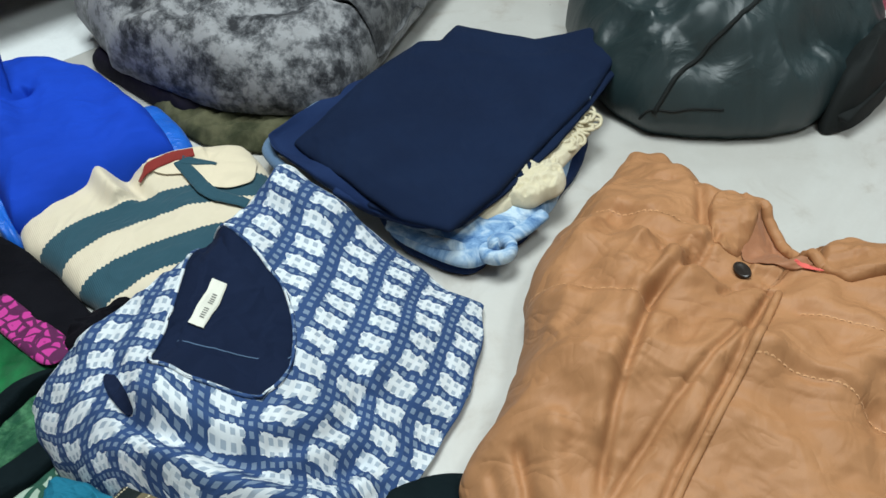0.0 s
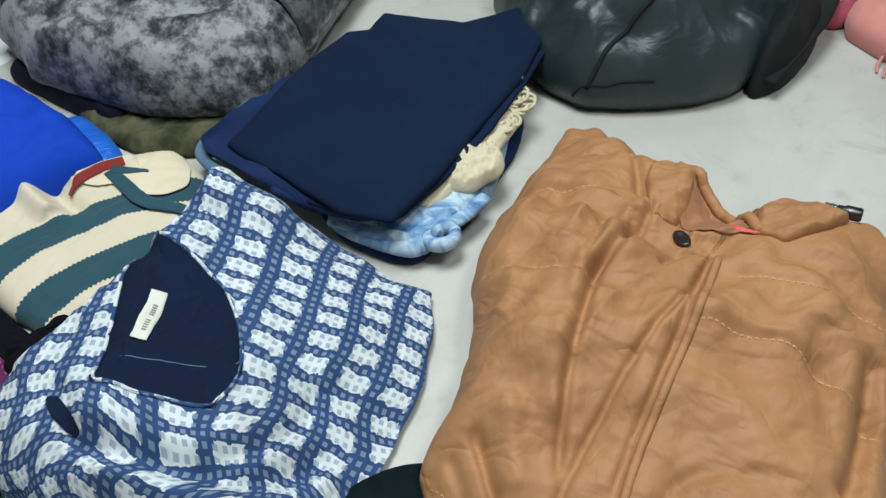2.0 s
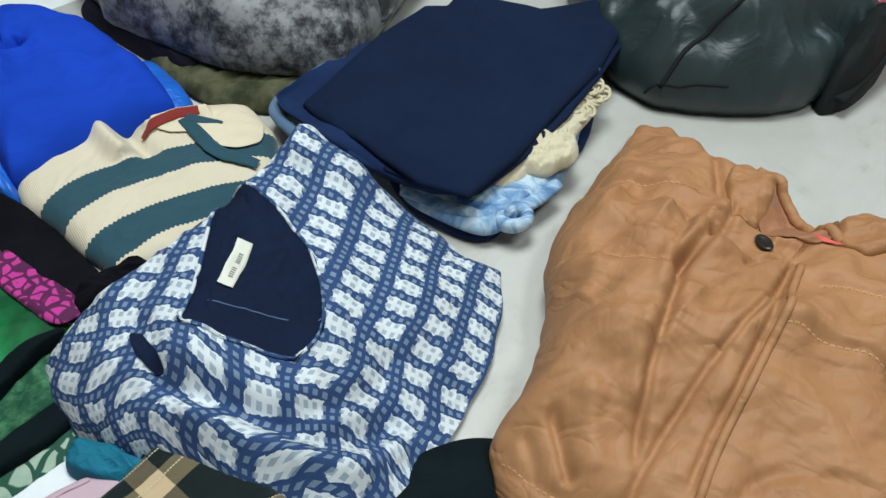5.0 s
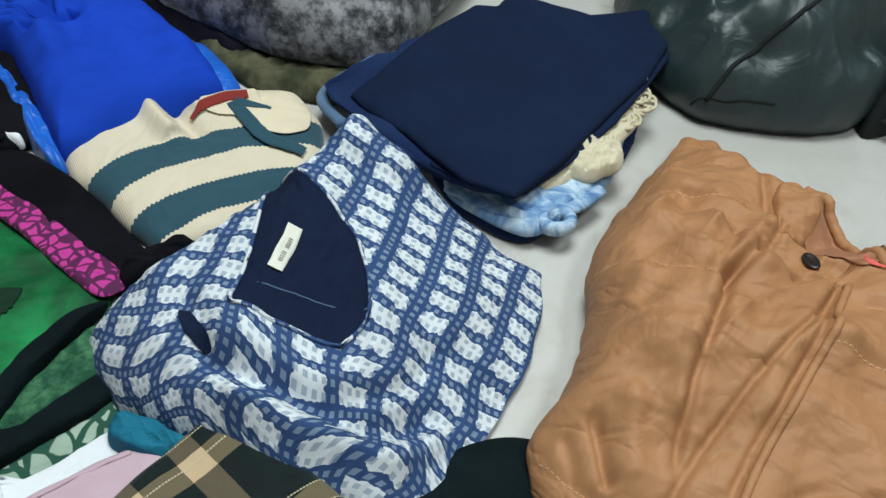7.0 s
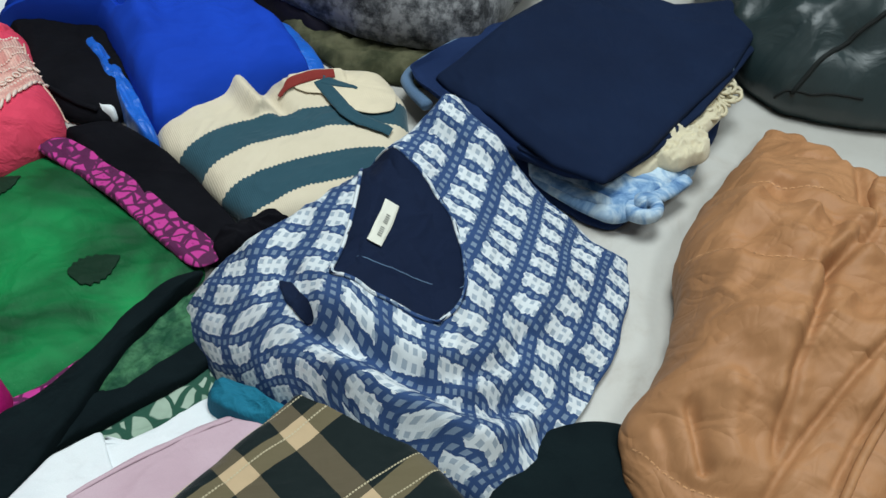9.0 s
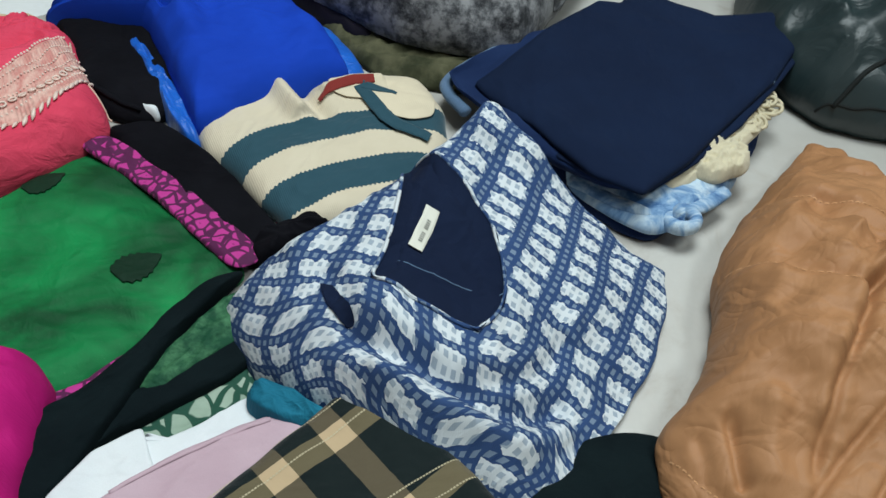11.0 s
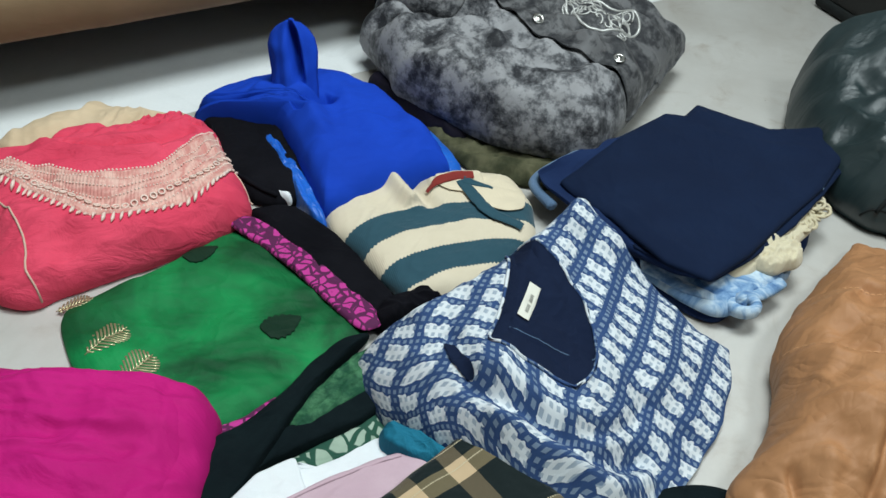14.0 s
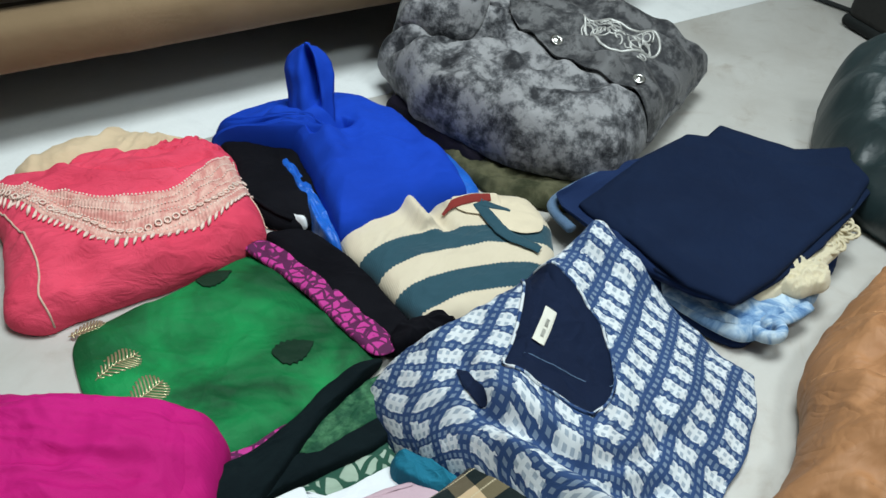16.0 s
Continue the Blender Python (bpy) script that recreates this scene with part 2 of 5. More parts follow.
def paisley():
    """Pink teardrops packed over plum."""
    n = Nodes("pink_paisley_border", 0.7, 0.1, 0.3)
    uv = n.coords()
    w = n.node("TexNoise", 1, Vector=uv, Scale=45.0, Detail=1.0)
    v = n.node("VectorMath", props={"operation": "MULTIPLY_ADD"}, i0=w, i1=(0.012, 0.012, 0), i2=uv)
    d = n.node("TexVoronoi", 0, {"feature": "DISTANCE_TO_EDGE"}, Vector=v, Scale=78.0, Randomness=0.75)
    col = n.mix(n.step(d, 0.09, 0.15), (0.09, 0.008, 0.06), (0.50, 0.035, 0.26))
    c = n.node("TexVoronoi", 0, {"feature": "F1"}, Vector=v, Scale=78.0, Randomness=0.75)
    col = n.mix(n.math("LESS_THAN", c, 0.09), col, (0.30, 0.02, 0.16))
    return n.done(col, weave_bump(n, uv, 0.001, 0.3, 0.4, 30))


M["paisley"] = paisley()


def leafprint():
    n = Nodes("green_leaf_print", 0.85, 0.1, 0.2)
    uv = n.coords()
    w = n.node("TexNoise", 1, Vector=uv, Scale=30.0, Detail=1.0)
    v = n.node("VectorMath", props={"operation": "MULTIPLY_ADD"}, i0=w, i1=(0.02, 0.02, 0), i2=uv)
    d = n.node("TexVoronoi", 0, {"feature": "DISTANCE_TO_EDGE"}, Vector=n.map(v, (1, 0.6, 1), 30), Scale=55.0)
    tone = n.noise(uv, 25.0, 3)
    pale = n.mix(tone, (0.20, 0.30, 0.22), (0.42, 0.50, 0.42))
    col = n.mix(n.step(d, 0.09, 0.13), (0.02, 0.075, 0.05), pale)
    return n.done(col, weave_bump(n, uv))


M["leafprint"] = leafprint()


def plaid():
    """Green-black ground, olive bands both ways, tan where they cross, grey bands beside."""
    n = Nodes("dark_plaid_flannel", 0.9, 0.2, 0.15)
    u, v = n.split(n.coords())

    def band(c, at, half):
        return n.math("LESS_THAN", n.math("ABSOLUTE", n.math("SUBTRACT", n.math("PINGPONG", c, 0.11), at)), half)

    a, b = band(u, 0.030, 0.012), band(v, 0.045, 0.0115)
    tw = n.math("MULTIPLY_ADD", n.math("SINE", n.math("MULTIPLY", n.math("ADD", u, v), 6.283 / 0.0016)), 0.1, 0.9)
    base = n.mix(n.noise(n.coords(), 30.0, 3), (0.006, 0.011, 0.012), (0.011, 0.018, 0.018))
    col = n.mix(n.math("MULTIPLY", b, tw), base, (0.155, 0.125, 0.072))
    col = n.mix(n.math("MULTIPLY", a, tw), col, (0.12, 0.095, 0.06))
    col = n.mix(n.math("MULTIPLY", a, b), col, (0.52, 0.38, 0.235))
    return n.done(col, weave_bump(n, n.coords(), 0.0013, 0.4, 0.2, 18))


M["plaid"] = plaid()


def tiedye():
    n = Nodes("pale_blue_tie_dye", 0.85, 0.15, 0.2)
    uv = n.coords()
    r = n.node("ValToRGB", Fac=n.noise(uv, 24.0, 4, 0.6, 1.2))
    el = r.node.color_ramp.elements
    el[0].position, el[0].color = 0.36, (0.05, 0.13, 0.30, 1)
    el[1].position, el[1].color = 0.62, (0.50, 0.62, 0.72, 1)
    el.new(0.48).color = (0.19, 0.33, 0.53, 1)
    return n.done(r, weave_bump(n, uv, 0.0012, 0.3, 0.6, 36))


M["tiedye"] = tiedye()


def coated():
    n = Nodes("dark_green_coated_nylon", 0.32, 0.0, 0.6)
    uv = n.coords()
    a = n.noise(uv, 6.0, 4)
    col = n.mix(a, (0.009, 0.020, 0.022), (0.018, 0.033, 0.036))
    return n.done(col, weave_bump(n, uv, 0.0012, 0.15, 0.7, 13), n.math("MULTIPLY_ADD", a, 0.30, 0.29))


M["coated"] = coated()
M["webbing"] = fabric("black_webbing", (0.008, 0.010, 0.010), (0.012, 0.015, 0.015), 0.75, 0.0, 0.25, 0.002, 0.6, 0.2)


def yoke():
    n = Nodes("pink_embroidered_yoke", 0.75, 0.15, 0.3)
    u, v = n.split(n.coords())
    st = n.math("SINE", n.math("MULTIPLY", u, 6.283 / 0.005))
    tone = n.noise(n.coords(), 60.0, 4, 0.7)
    col = n.mix(n.step(tone, 0.35, 0.65), (0.58, 0.235, 0.205), (0.74, 0.46, 0.39))
    return n.done(col, n.bump(st, 0.4, 0.001, n.bump(tone, 0.6, 0.002)))


M["yoke"] = yoke()


def marble(name, a, b, vein, amount):
    n = Nodes(name, 0.42, 0, 0.4)
    p = n.place()
    cloud = n.noise(p, 2.2, 6, 0.6, 0.4)
    mid = n.noise(p, 9.0, 6, 0.65, 0.8)
    fine = n.noise(p, 160.0, 3, 0.6)
    col = n.mix(n.step(cloud, 0.3, 0.7), a, b)
    col = n.mix(n.math("MULTIPLY", n.step(mid, 0.5, 0.78), amount), col, vein)
    line = n.math("ABSOLUTE", n.math("SUBTRACT", n.noise(n.map(p, (1, 0.45, 1), 35), 2.6, 7, 0.6, 1.0), 0.5))
    col = n.mix(n.math("MULTIPLY", n.math("SUBTRACT", 1.0, n.step(line, 0.0, 0.05)), 0.10), col, vein)
    col = n.mix(n.math("MULTIPLY", fine, 0.14), col, (0.30, 0.29, 0.27))
    spot = n.math("GREATER_THAN", n.noise(p, 42.0, 2, 0.5), 0.79)
    col = n.mix(n.math("MULTIPLY", spot, 0.6), col, (0.16, 0.12, 0.09))
    return n.done(col, n.bump(fine, 0.05, 0.001), n.math("MULTIPLY_ADD", mid, 0.3, 0.30))


M["marble"] = marble("beige_white_marble", (0.46, 0.44, 0.405), (0.61, 0.60, 0.57), (0.36, 0.31, 0.26), 0.8)
M["marble2"] = marble("white_marble", (0.66, 0.68, 0.68), (0.72, 0.74, 0.74), (0.48, 0.50, 0.50), 0.5)
M["sofa"] = fabric("brown_suede", (0.20, 0.135, 0.075), (0.25, 0.17, 0.098), 0.85, 0.1, 0.2, 0.0014, 0.3, 0.25, 12, 5)
M["sofadark"] = fabric("dark_brown_suede", (0.045, 0.028, 0.018), (0.06, 0.038, 0.024), 0.85, 0.2, 0.2)


def floral():
    n = Nodes("pink_white_print", 0.8, 0.1, 0.2)
    uv = n.coords()
    a = n.noise(uv, 16.0, 3, 0.5, 1.5)
    col = n.mix(n.step(a, 0.52, 0.56), (0.42, 0.09, 0.13), (0.62, 0.56, 0.55))
    return n.done(col, weave_bump(n, uv))


M["floral"] = floral()


# ---- shapes ----
GRAD = np.random.RandomState(7).uniform(-1, 1, (4096, 2))


def pn(x, y, seed=0):
    """Gradient noise, -1 to 1."""
    x, y = np.asarray(x, float), np.asarray(y, float)
    ix, iy = np.floor(x).astype(int), np.floor(y).astype(int)
    fx, fy = x - ix, y - iy

    def g(a, b):
        k = ((ix + a) * 374761 + (iy + b) * 668265 + seed * 9176) & 4095
        return GRAD[k, 0] * (fx - a) + GRAD[k, 1] * (fy - b)

    sx, sy = fx * fx * (3 - 2 * fx), fy * fy * (3 - 2 * fy)
    top = g(0, 0) * (1 - sx) + g(1, 0) * sx
    bot = g(0, 1) * (1 - sx) + g(1, 1) * sx
    return (top * (1 - sy) + bot * sy) * 1.5


def creases(x, y, size, turn=0.0, stretch=2.5, seed=0):
    """Long soft cloth wrinkles: ridged, warped noise, about 0 to 1."""
    c, s = math.cos(radians(turn)), math.sin(radians(turn))
    u, v = (c * x + s * y) / (size * stretch), (-s * x + c * y) / size
    wx, wy = pn(u * 0.7 + 3, v * 0.7, seed + 1), pn(u * 0.7, v * 0.7 + 9, seed + 2)
    a = 1 - np.abs(pn(u + 0.5 * wx, v + 0.7 * wy, seed + 3))
    b = 1 - np.abs(pn(2.1 * u + 0.6 * wy, 2.1 * v + 0.6 * wx, seed + 4))
    return a * a * 0.7 + b * b * 0.3


def seg_dist(x, y, pts):
    """Distance to a polyline, and the way along it from 0 to 1."""
    best, along = np.full(np.shape(x), 9.0), np.zeros(np.shape(x))
    k = len(pts) - 1
    for n in range(k):
        (ax, ay), (bx, by) = pts[n], pts[n + 1]
        dx, dy = bx - ax, by - ay
        t = np.clip(((x - ax) * dx + (y - ay) * dy) / (dx * dx + dy * dy + 1e-12), 0, 1)
        d = np.hypot(x - ax - t * dx, y - ay - t * dy)
        near = d < best
        best, along = np.where(near, d, best), np.where(near, (n + t) / k, along)
    return best, along


def fold(x, y, pts, width, height):
    """A ridge (or, below zero, a furrow) along a line that dies away at both ends."""
    d, a = seg_dist(x, y, smooth(pts, 2))
    return height * np.exp(-((d / width) ** 2)) * np.clip(np.sin(np.pi * np.clip(a, 0.02, 0.98)) * 2.2, 0, 1)


def smooth(pts, times=2, q=0.25, closed=False):
    """Corner cutting; an open line keeps its ends."""
    pts = [tuple(p) for p in pts]
    for _ in range(times):
        out = [] if closed else [pts[0]]
        for n in range(len(pts) if closed else len(pts) - 1):
            a, b = np.array(pts[n]), np.array(pts[(n + 1) % len(pts)])
            out += [tuple(a * (1 - q) + b * q), tuple(a * q + b * (1 - q))]
        pts = out if closed else out + [pts[-1]]
    return pts


class Drape:
    """Cloth that lies in a heap: a height over a star-shaped outline."""

    def __init__(self, outline, high, centre=None, n=4.0, m=2.0, rim=0.008, base=0.0, relief=None, q=0.2, wob=0.002, seed=0, turn=0.0, warp=None, crumple=0.0025, tuck=((0.992, 0.45), (0.975, 0.08), (0.6, 0.0))):
        pts = np.array(smooth(outline, 3, q, True))
        pts = resample(np.r_[pts, pts[:1]], 0.003)[:-1]
        self.c = np.array(centre if centre else pts.mean(0))
        d = pts - self.c
        ang, rad = np.arctan2(d[:, 1], d[:, 0]), np.hypot(d[:, 0], d[:, 1])
        o = np.argsort(ang)
        ang, rad = ang[o], rad[o]
        self.ang = np.r_[ang - 2 * np.pi, ang, ang + 2 * np.pi]
        self.rad = np.r_[rad, rad, rad]
        self.high, self.n, self.m, self.rim, self.base, self.relief = high, n, m, rim, base, relief
        self.tuck = tuck
        self.wob, self.seed, self.turn, self.warp, self.uvf, self.line, self.crumple, self.arc = wob, seed, turn, warp, None, pts, crumple, False

    def radius(self, a):
        r = np.interp(a, self.ang, self.rad)
        return r + self.wob * pn(np.cos(a) * r * 30, np.sin(a) * r * 30, self.seed)

    def f(self, x, y):
        dx, dy = x - self.c[0], y - self.c[1]
        return np.clip(np.hypot(dx, dy) / self.radius(np.arctan2(dy, dx)), 0, 1)

    def lip(self, x, y):
        return self.rim(x, y) if callable(self.rim) else self.rim

    def z(self, x, y, f=None):
        x, y = np.asarray(x, float), np.asarray(y, float)
        f = self.f(x, y) if f is None else f
        h = self.high(x, y) if callable(self.high) else self.high
        b = self.base(x, y) if callable(self.base) else self.base
        out = b + self.lip(x, y) * (1 + 0.45 * pn(x * 22, y * 22, self.seed + 5)) + h * (1 - f**self.n) ** (1 / self.m)
        out = out + self.crumple * (creases(x, y, 0.020, 30 + self.seed * 17, 2.2, self.seed + 50) - 0.55) * np.clip((1 - f) * 14, 0, 1)
        if self.relief:
            out = out + self.relief(x, y) * np.clip((1 - f) * 9, 0, 1) ** 0.7
        return np.maximum(out, b + 0.002)

    def uv(self, x, y):
        if self.uvf:
            return self.uvf(x, y)
        if self.warp:
            x, y = self.warp(x, y)
        c, s = math.cos(radians(self.turn)), math.sin(radians(self.turn))
        return c * x + s * y, -s * x + c * y

    def mesh(self, name, rings=56, segs=260, lift=0.0, under=True):
        q = resample(np.r_[self.line, self.line[:1]], 0.001)
        q = q[np.linspace(0, len(q) - 1, segs + 1).astype(int)[:-1]] - self.c
        a = np.sort(np.arctan2(q[:, 1], q[:, 0]))
        r = self.radius(np.arctan2(np.sin(a), np.cos(a)))
        fs = 1 - (1 - np.linspace(0, 1, rings + 1)[1:]) ** 1.5
        X, Y, Z = [np.array([self.c[0]])], [np.array([self.c[1]])], [self.z(*self.c[:, None], np.zeros(1))]
        for f in fs:
            x, y = self.c[0] + f * r * np.cos(a), self.c[1] + f * r * np.sin(a)
            X.append(x), Y.append(y), Z.append(self.z(x, y, np.full(segs, f)) + lift)
        if under:
            for f, k in self.tuck:
                x, y = self.c[0] + f * r * np.cos(a), self.c[1] + f * r * np.sin(a)
                b = self.base(x, y) if callable(self.base) else self.base
                X.append(x), Y.append(y), Z.append(b + 0.0005 + self.lip(x, y) * k + 0 * x)
        x, y, z = np.concatenate(X), np.concatenate(Y), np.concatenate(Z)
        faces = [(0, 1 + k, 1 + (k + 1) % segs) for k in range(segs)]
        total = len(fs) + (3 if under else 0)
        for g in range(total - 1):
            p, q = 1 + g * segs, 1 + (g + 1) * segs
            faces += [(p + k, q + k, q + (k + 1) % segs, p + (k + 1) % segs) for k in range(segs)]
        if not self.arc:
            return build(name, np.c_[x, y, z], faces, self.uv(x, y))
        keep, self.relief, bend, self.crumple = self.relief, None, self.crumple, 0.0
        run, ux, uy = np.zeros(segs), [np.array([self.c[0]])], [np.array([self.c[1]])]
        lx, ly, lz = X[0] + 0 * a, Y[0] + 0 * a, self.z(X[0], Y[0]) + 0 * a
        for g in range(1, len(X)):
            zz = self.z(X[g], Y[g], np.full(segs, fs[g - 1])) if g <= len(fs) else Z[g]
            run = run + np.sqrt((X[g] - lx) ** 2 + (Y[g] - ly) ** 2 + (zz - lz) ** 2)
            lx, ly, lz = X[g], Y[g], zz
            ux.append(self.c[0] + run * np.cos(a)), uy.append(self.c[1] + run * np.sin(a))
        self.relief, self.crumple = keep, bend
        return build(name, np.c_[x, y, z], faces, self.uv(np.concatenate(ux), np.concatenate(uy)))


def ribbon(name, surf, pts, wide, lift, material, parent, label="", thick=0.0012):
    """A flat tape that lies along a line of the plan on a surface; wide: its width, or widths from end to end."""
    q = resample(smooth(pts, 3), 0.003)
    d = np.gradient(q, axis=0)
    d = d / np.linalg.norm(d, axis=1)[:, None]
    nrm = np.c_[-d[:, 1], d[:, 0]]
    w = np.interp(np.linspace(0, 1, len(q)), np.linspace(0, 1, len(wide)), wide) if isinstance(wide, (list, tuple)) else np.full(len(q), wide)
    verts, faces, s = [], [], 8
    for k, (c, h) in enumerate(((-1, 0), (-0.97, 1), (-0.6, 1), (-0.2, 1), (0.2, 1), (0.6, 1), (0.97, 1), (1, 0))):
        p = q + nrm * (c * w / 2)[:, None]
        verts.append(np.c_[p, surf(p[:, 0], p[:, 1]) + lift + thick * h])
    v = np.stack(verts, 1).reshape(-1, 3)
    for n in range(len(q) - 1):
        faces += [(n * s + j, (n + 1) * s + j, (n + 1) * s + j + 1, n * s + j + 1) for j in range(s - 1)]
    return part(name, build(name, v, faces), material, parent, label)


def build(name, verts, faces, uv=None):
    me = bpy.data.meshes.new(name)
    me.from_pydata([tuple(map(float, v)) for v in verts], [], faces)
    me.polygons.foreach_set("use_smooth", [True] * len(me.polygons))
    if uv is None:
        v = np.array(verts)
        uv = (v[:, 0] + 0.3 * v[:, 2], v[:, 1] + 0.3 * v[:, 2])
    lay = me.uv_layers.new(name="UVMap")
    idx = np.zeros(len(me.loops), dtype=np.int32)
    me.loops.foreach_get("vertex_index", idx)
    lay.data.foreach_set("uv", np.c_[uv[0][idx], uv[1][idx]].astype(np.float32).ravel())
    me.update()
    return me


def thing(name, label, category, at, group="", kind=""):
    ob = new(name)
    ob.empty_display_size = 0.05
    ob.location = (at[0], at[1], at[2] if len(at) > 2 else 0.0)
    return tagged(ob, label, category, group, kind)


def part(name, me, material, parent, label=""):
    """Links a mesh in world places as one part under a thing or a part."""
    root = parent
    while root.parent:
        root = root.parent
    me.transform(Matrix.Translation(-root.location))
    ob = new(name, me)
    me.materials.append(M[material])
    ob.parent = parent
    if label:
        tagged(ob, label)
    return ob


def tube(name, pts, radius, sides=8, closed=False, flat=1.0):
    """A round cord along points in space."""
    p = np.array(pts, float)
    k = len(p)
    rad = np.broadcast_to(radius, k)
    verts, faces = [], []
    for n in range(k):
        d = p[(n + 1) % k if closed else min(n + 1, k - 1)] - p[n - 1 if closed or n else 0]
        d = d / (np.linalg.norm(d) + 1e-9)
        s = np.cross(d, (0, 0, 1.0))
        s = s / (np.linalg.norm(s) + 1e-9) if np.linalg.norm(s) > 1e-6 else np.array([1.0, 0, 0])
        u = np.cross(s, d)
        for j in range(sides):
            a = 2 * math.pi * j / sides
            verts.append(p[n] + rad[n] * (math.cos(a) * s + flat * math.sin(a) * u))
    for n in range(k if closed else k - 1):
        for j in range(sides):
            a, b = n * sides, ((n + 1) % k) * sides
            faces.append((a + j, a + (j + 1) % sides, b + (j + 1) % sides, b + j))
    if not closed:
        faces += [tuple(range(sides))[::-1], tuple((k - 1) * sides + j for j in range(sides))]
    return build(name, verts, faces)


def resample(pts, step):
    p = np.array(pts, float)
    d = np.r_[0, np.cumsum(np.linalg.norm(np.diff(p, axis=0), axis=1))]
    k = max(2, int(d[-1] / step) + 1)
    t = np.linspace(0, d[-1], k)
    return np.c_[tuple(np.interp(t, d, p[:, j]) for j in range(p.shape[1]))]


def along(surf, pts, lift, step=0.004, closed=False):
    """Points on a draped surface, along a smoothed line of the plan."""
    q = smooth(pts, 3, closed=closed)
    if closed:
        q = q + [q[0]]
    q = resample(q, step)
    if closed:
        q = q[:-1]
    return np.c_[q, surf(q[:, 0], q[:, 1]) + lift]


def stitches(name, surf, pts, length=0.004, gap=0.0025, wide=0.0007, lift=0.0006):
    """Rows of sewn thread on a surface, one small loop after another."""
    q = resample(smooth(pts, 3), length + gap)
    verts, faces = [], []
    for a, b in zip(q[:-1], q[1:]):
        d = (b - a) / np.linalg.norm(b - a)
        s, e = np.array([-d[1], d[0]]) * wide, a + d * length
        mid = (a + e) / 2
        k = len(verts)
        for p, h in ((a - s, 0), (a + s, 0), (mid - s, 1), (mid + s, 1), (e - s, 0), (e + s, 0)):
            verts.append((*p, float(surf(p[0], p[1])) + lift * (0.3 + h)))
        faces += [(k, k + 1, k + 3, k + 2), (k + 2, k + 3, k + 5, k + 4)]
    return build(name, verts, faces)


def box(name, size, m, bevel=0.01, seg=3):
    bm = bmesh.new()
    bmesh.ops.create_cube(bm, size=1)
    bmesh.ops.scale(bm, vec=size, verts=bm.verts)
    bmesh.ops.bevel(bm, geom=bm.edges[:], offset=bevel, segments=seg, affect="EDGES", profile=0.5)
    bmesh.ops.transform(bm, matrix=m, verts=bm.verts)
    me = bpy.data.meshes.new(name)
    bm.to_mesh(me)
    bm.free()
    me.polygons.foreach_set("use_smooth", [True] * len(me.polygons))
    v = np.array([tuple(x.co) for x in me.vertices])
    lay = me.uv_layers.new(name="UVMap")
    for lo in me.loops:
        c = v[lo.vertex_index]
        lay.data[lo.index].uv = (c[0] + 0.4 * c[1], c[2] + 0.6 * c[1])
    return me


def lathe(name, profile, m, seg=24):
    """A turned solid: (radius, height) pairs round the local z."""
    verts, faces = [], []
    for r, h in profile:
        verts += [m @ Vector((r * math.cos(2 * math.pi * j / seg), r * math.sin(2 * math.pi * j / seg), h)) for j in range(seg)]
    for n in range(len(profile) - 1):
        faces += [(n * seg + j, n * seg + (j + 1) % seg, (n + 1) * seg + (j + 1) % seg, (n + 1) * seg + j) for j in range(seg)]
    faces += [tuple(range(seg))[::-1], tuple((len(profile) - 1) * seg + j for j in range(seg))]
    return build(name, [tuple(v) for v in verts], faces)


def on_surface(surf, x, y, lift=0.0, turn=0.0):
    """The pose that lies flat on a surface at x, y."""
    e = 0.006
    nx = (float(surf(x - e, y)) - float(surf(x + e, y))) / (2 * e)
    ny = (float(surf(x, y - e)) - float(surf(x, y + e))) / (2 * e)
    q = Vector((nx, ny, 1)).normalized().to_track_quat("Z", "Y")
    p = Vector((x, y, float(surf(x, y)))) + lift * Vector((nx, ny, 1)).normalized()
    return Matrix.Translation(p) @ q.to_matrix().to_4x4() @ Matrix.Rotation(radians(turn), 4, "Z")



# ---- room ----
SD = Vector((0.667, 0.745, 0))
SN = Vector((0.745, -0.667, 0))
ALONG = math.degrees(math.atan2(0.745, 0.667))


def slab(name, u0, u1, v0, v1, material, parent):
    """One floor tile, in metres along and away from the sofa."""
    o = Vector((-0.70, 1.24, 0))
    c = o + SD * (u0 + u1) / 2 + SN * (v0 + v1) / 2
    me = box(name, (u1 - u0 - 0.0016, v1 - v0 - 0.0016, 0.02), Matrix.Translation((c.x, c.y, -0.01)) @ Matrix.Rotation(radians(ALONG), 4, "Z"), 0.0008, 1)
    return part(name, me, material, parent)


floor = thing("floor", "polished beige and white marble floor slabs with stains", "floor", (0, 0, 0), kind="structure")
for u0, u1 in ((-3.4, -1.9), (-1.9, 1.55), (1.55, 3.4)):
    slab("slab", u0, u1, 0.0, 2.1, "marble", floor)
    slab("slab", u0 + 0.3, u1 + 0.3, 2.1, 3.9, "marble", floor)
for u0, u1 in ((-3.4, -1.3), (-1.3, 0.62), (0.62, 1.3), (1.3, 3.4)):
    slab("slab", u0, u1, -0.62, 0.0, "marble2", floor)
    slab("slab", u0 + 0.4, u1 + 0.4, -2.4, -0.62, "marble2", floor)
part("bedding", box("bedding", (9, 9, 0.05), Matrix.Translation((0, 1, -0.046)), 0.002, 1), "sofadark", floor)
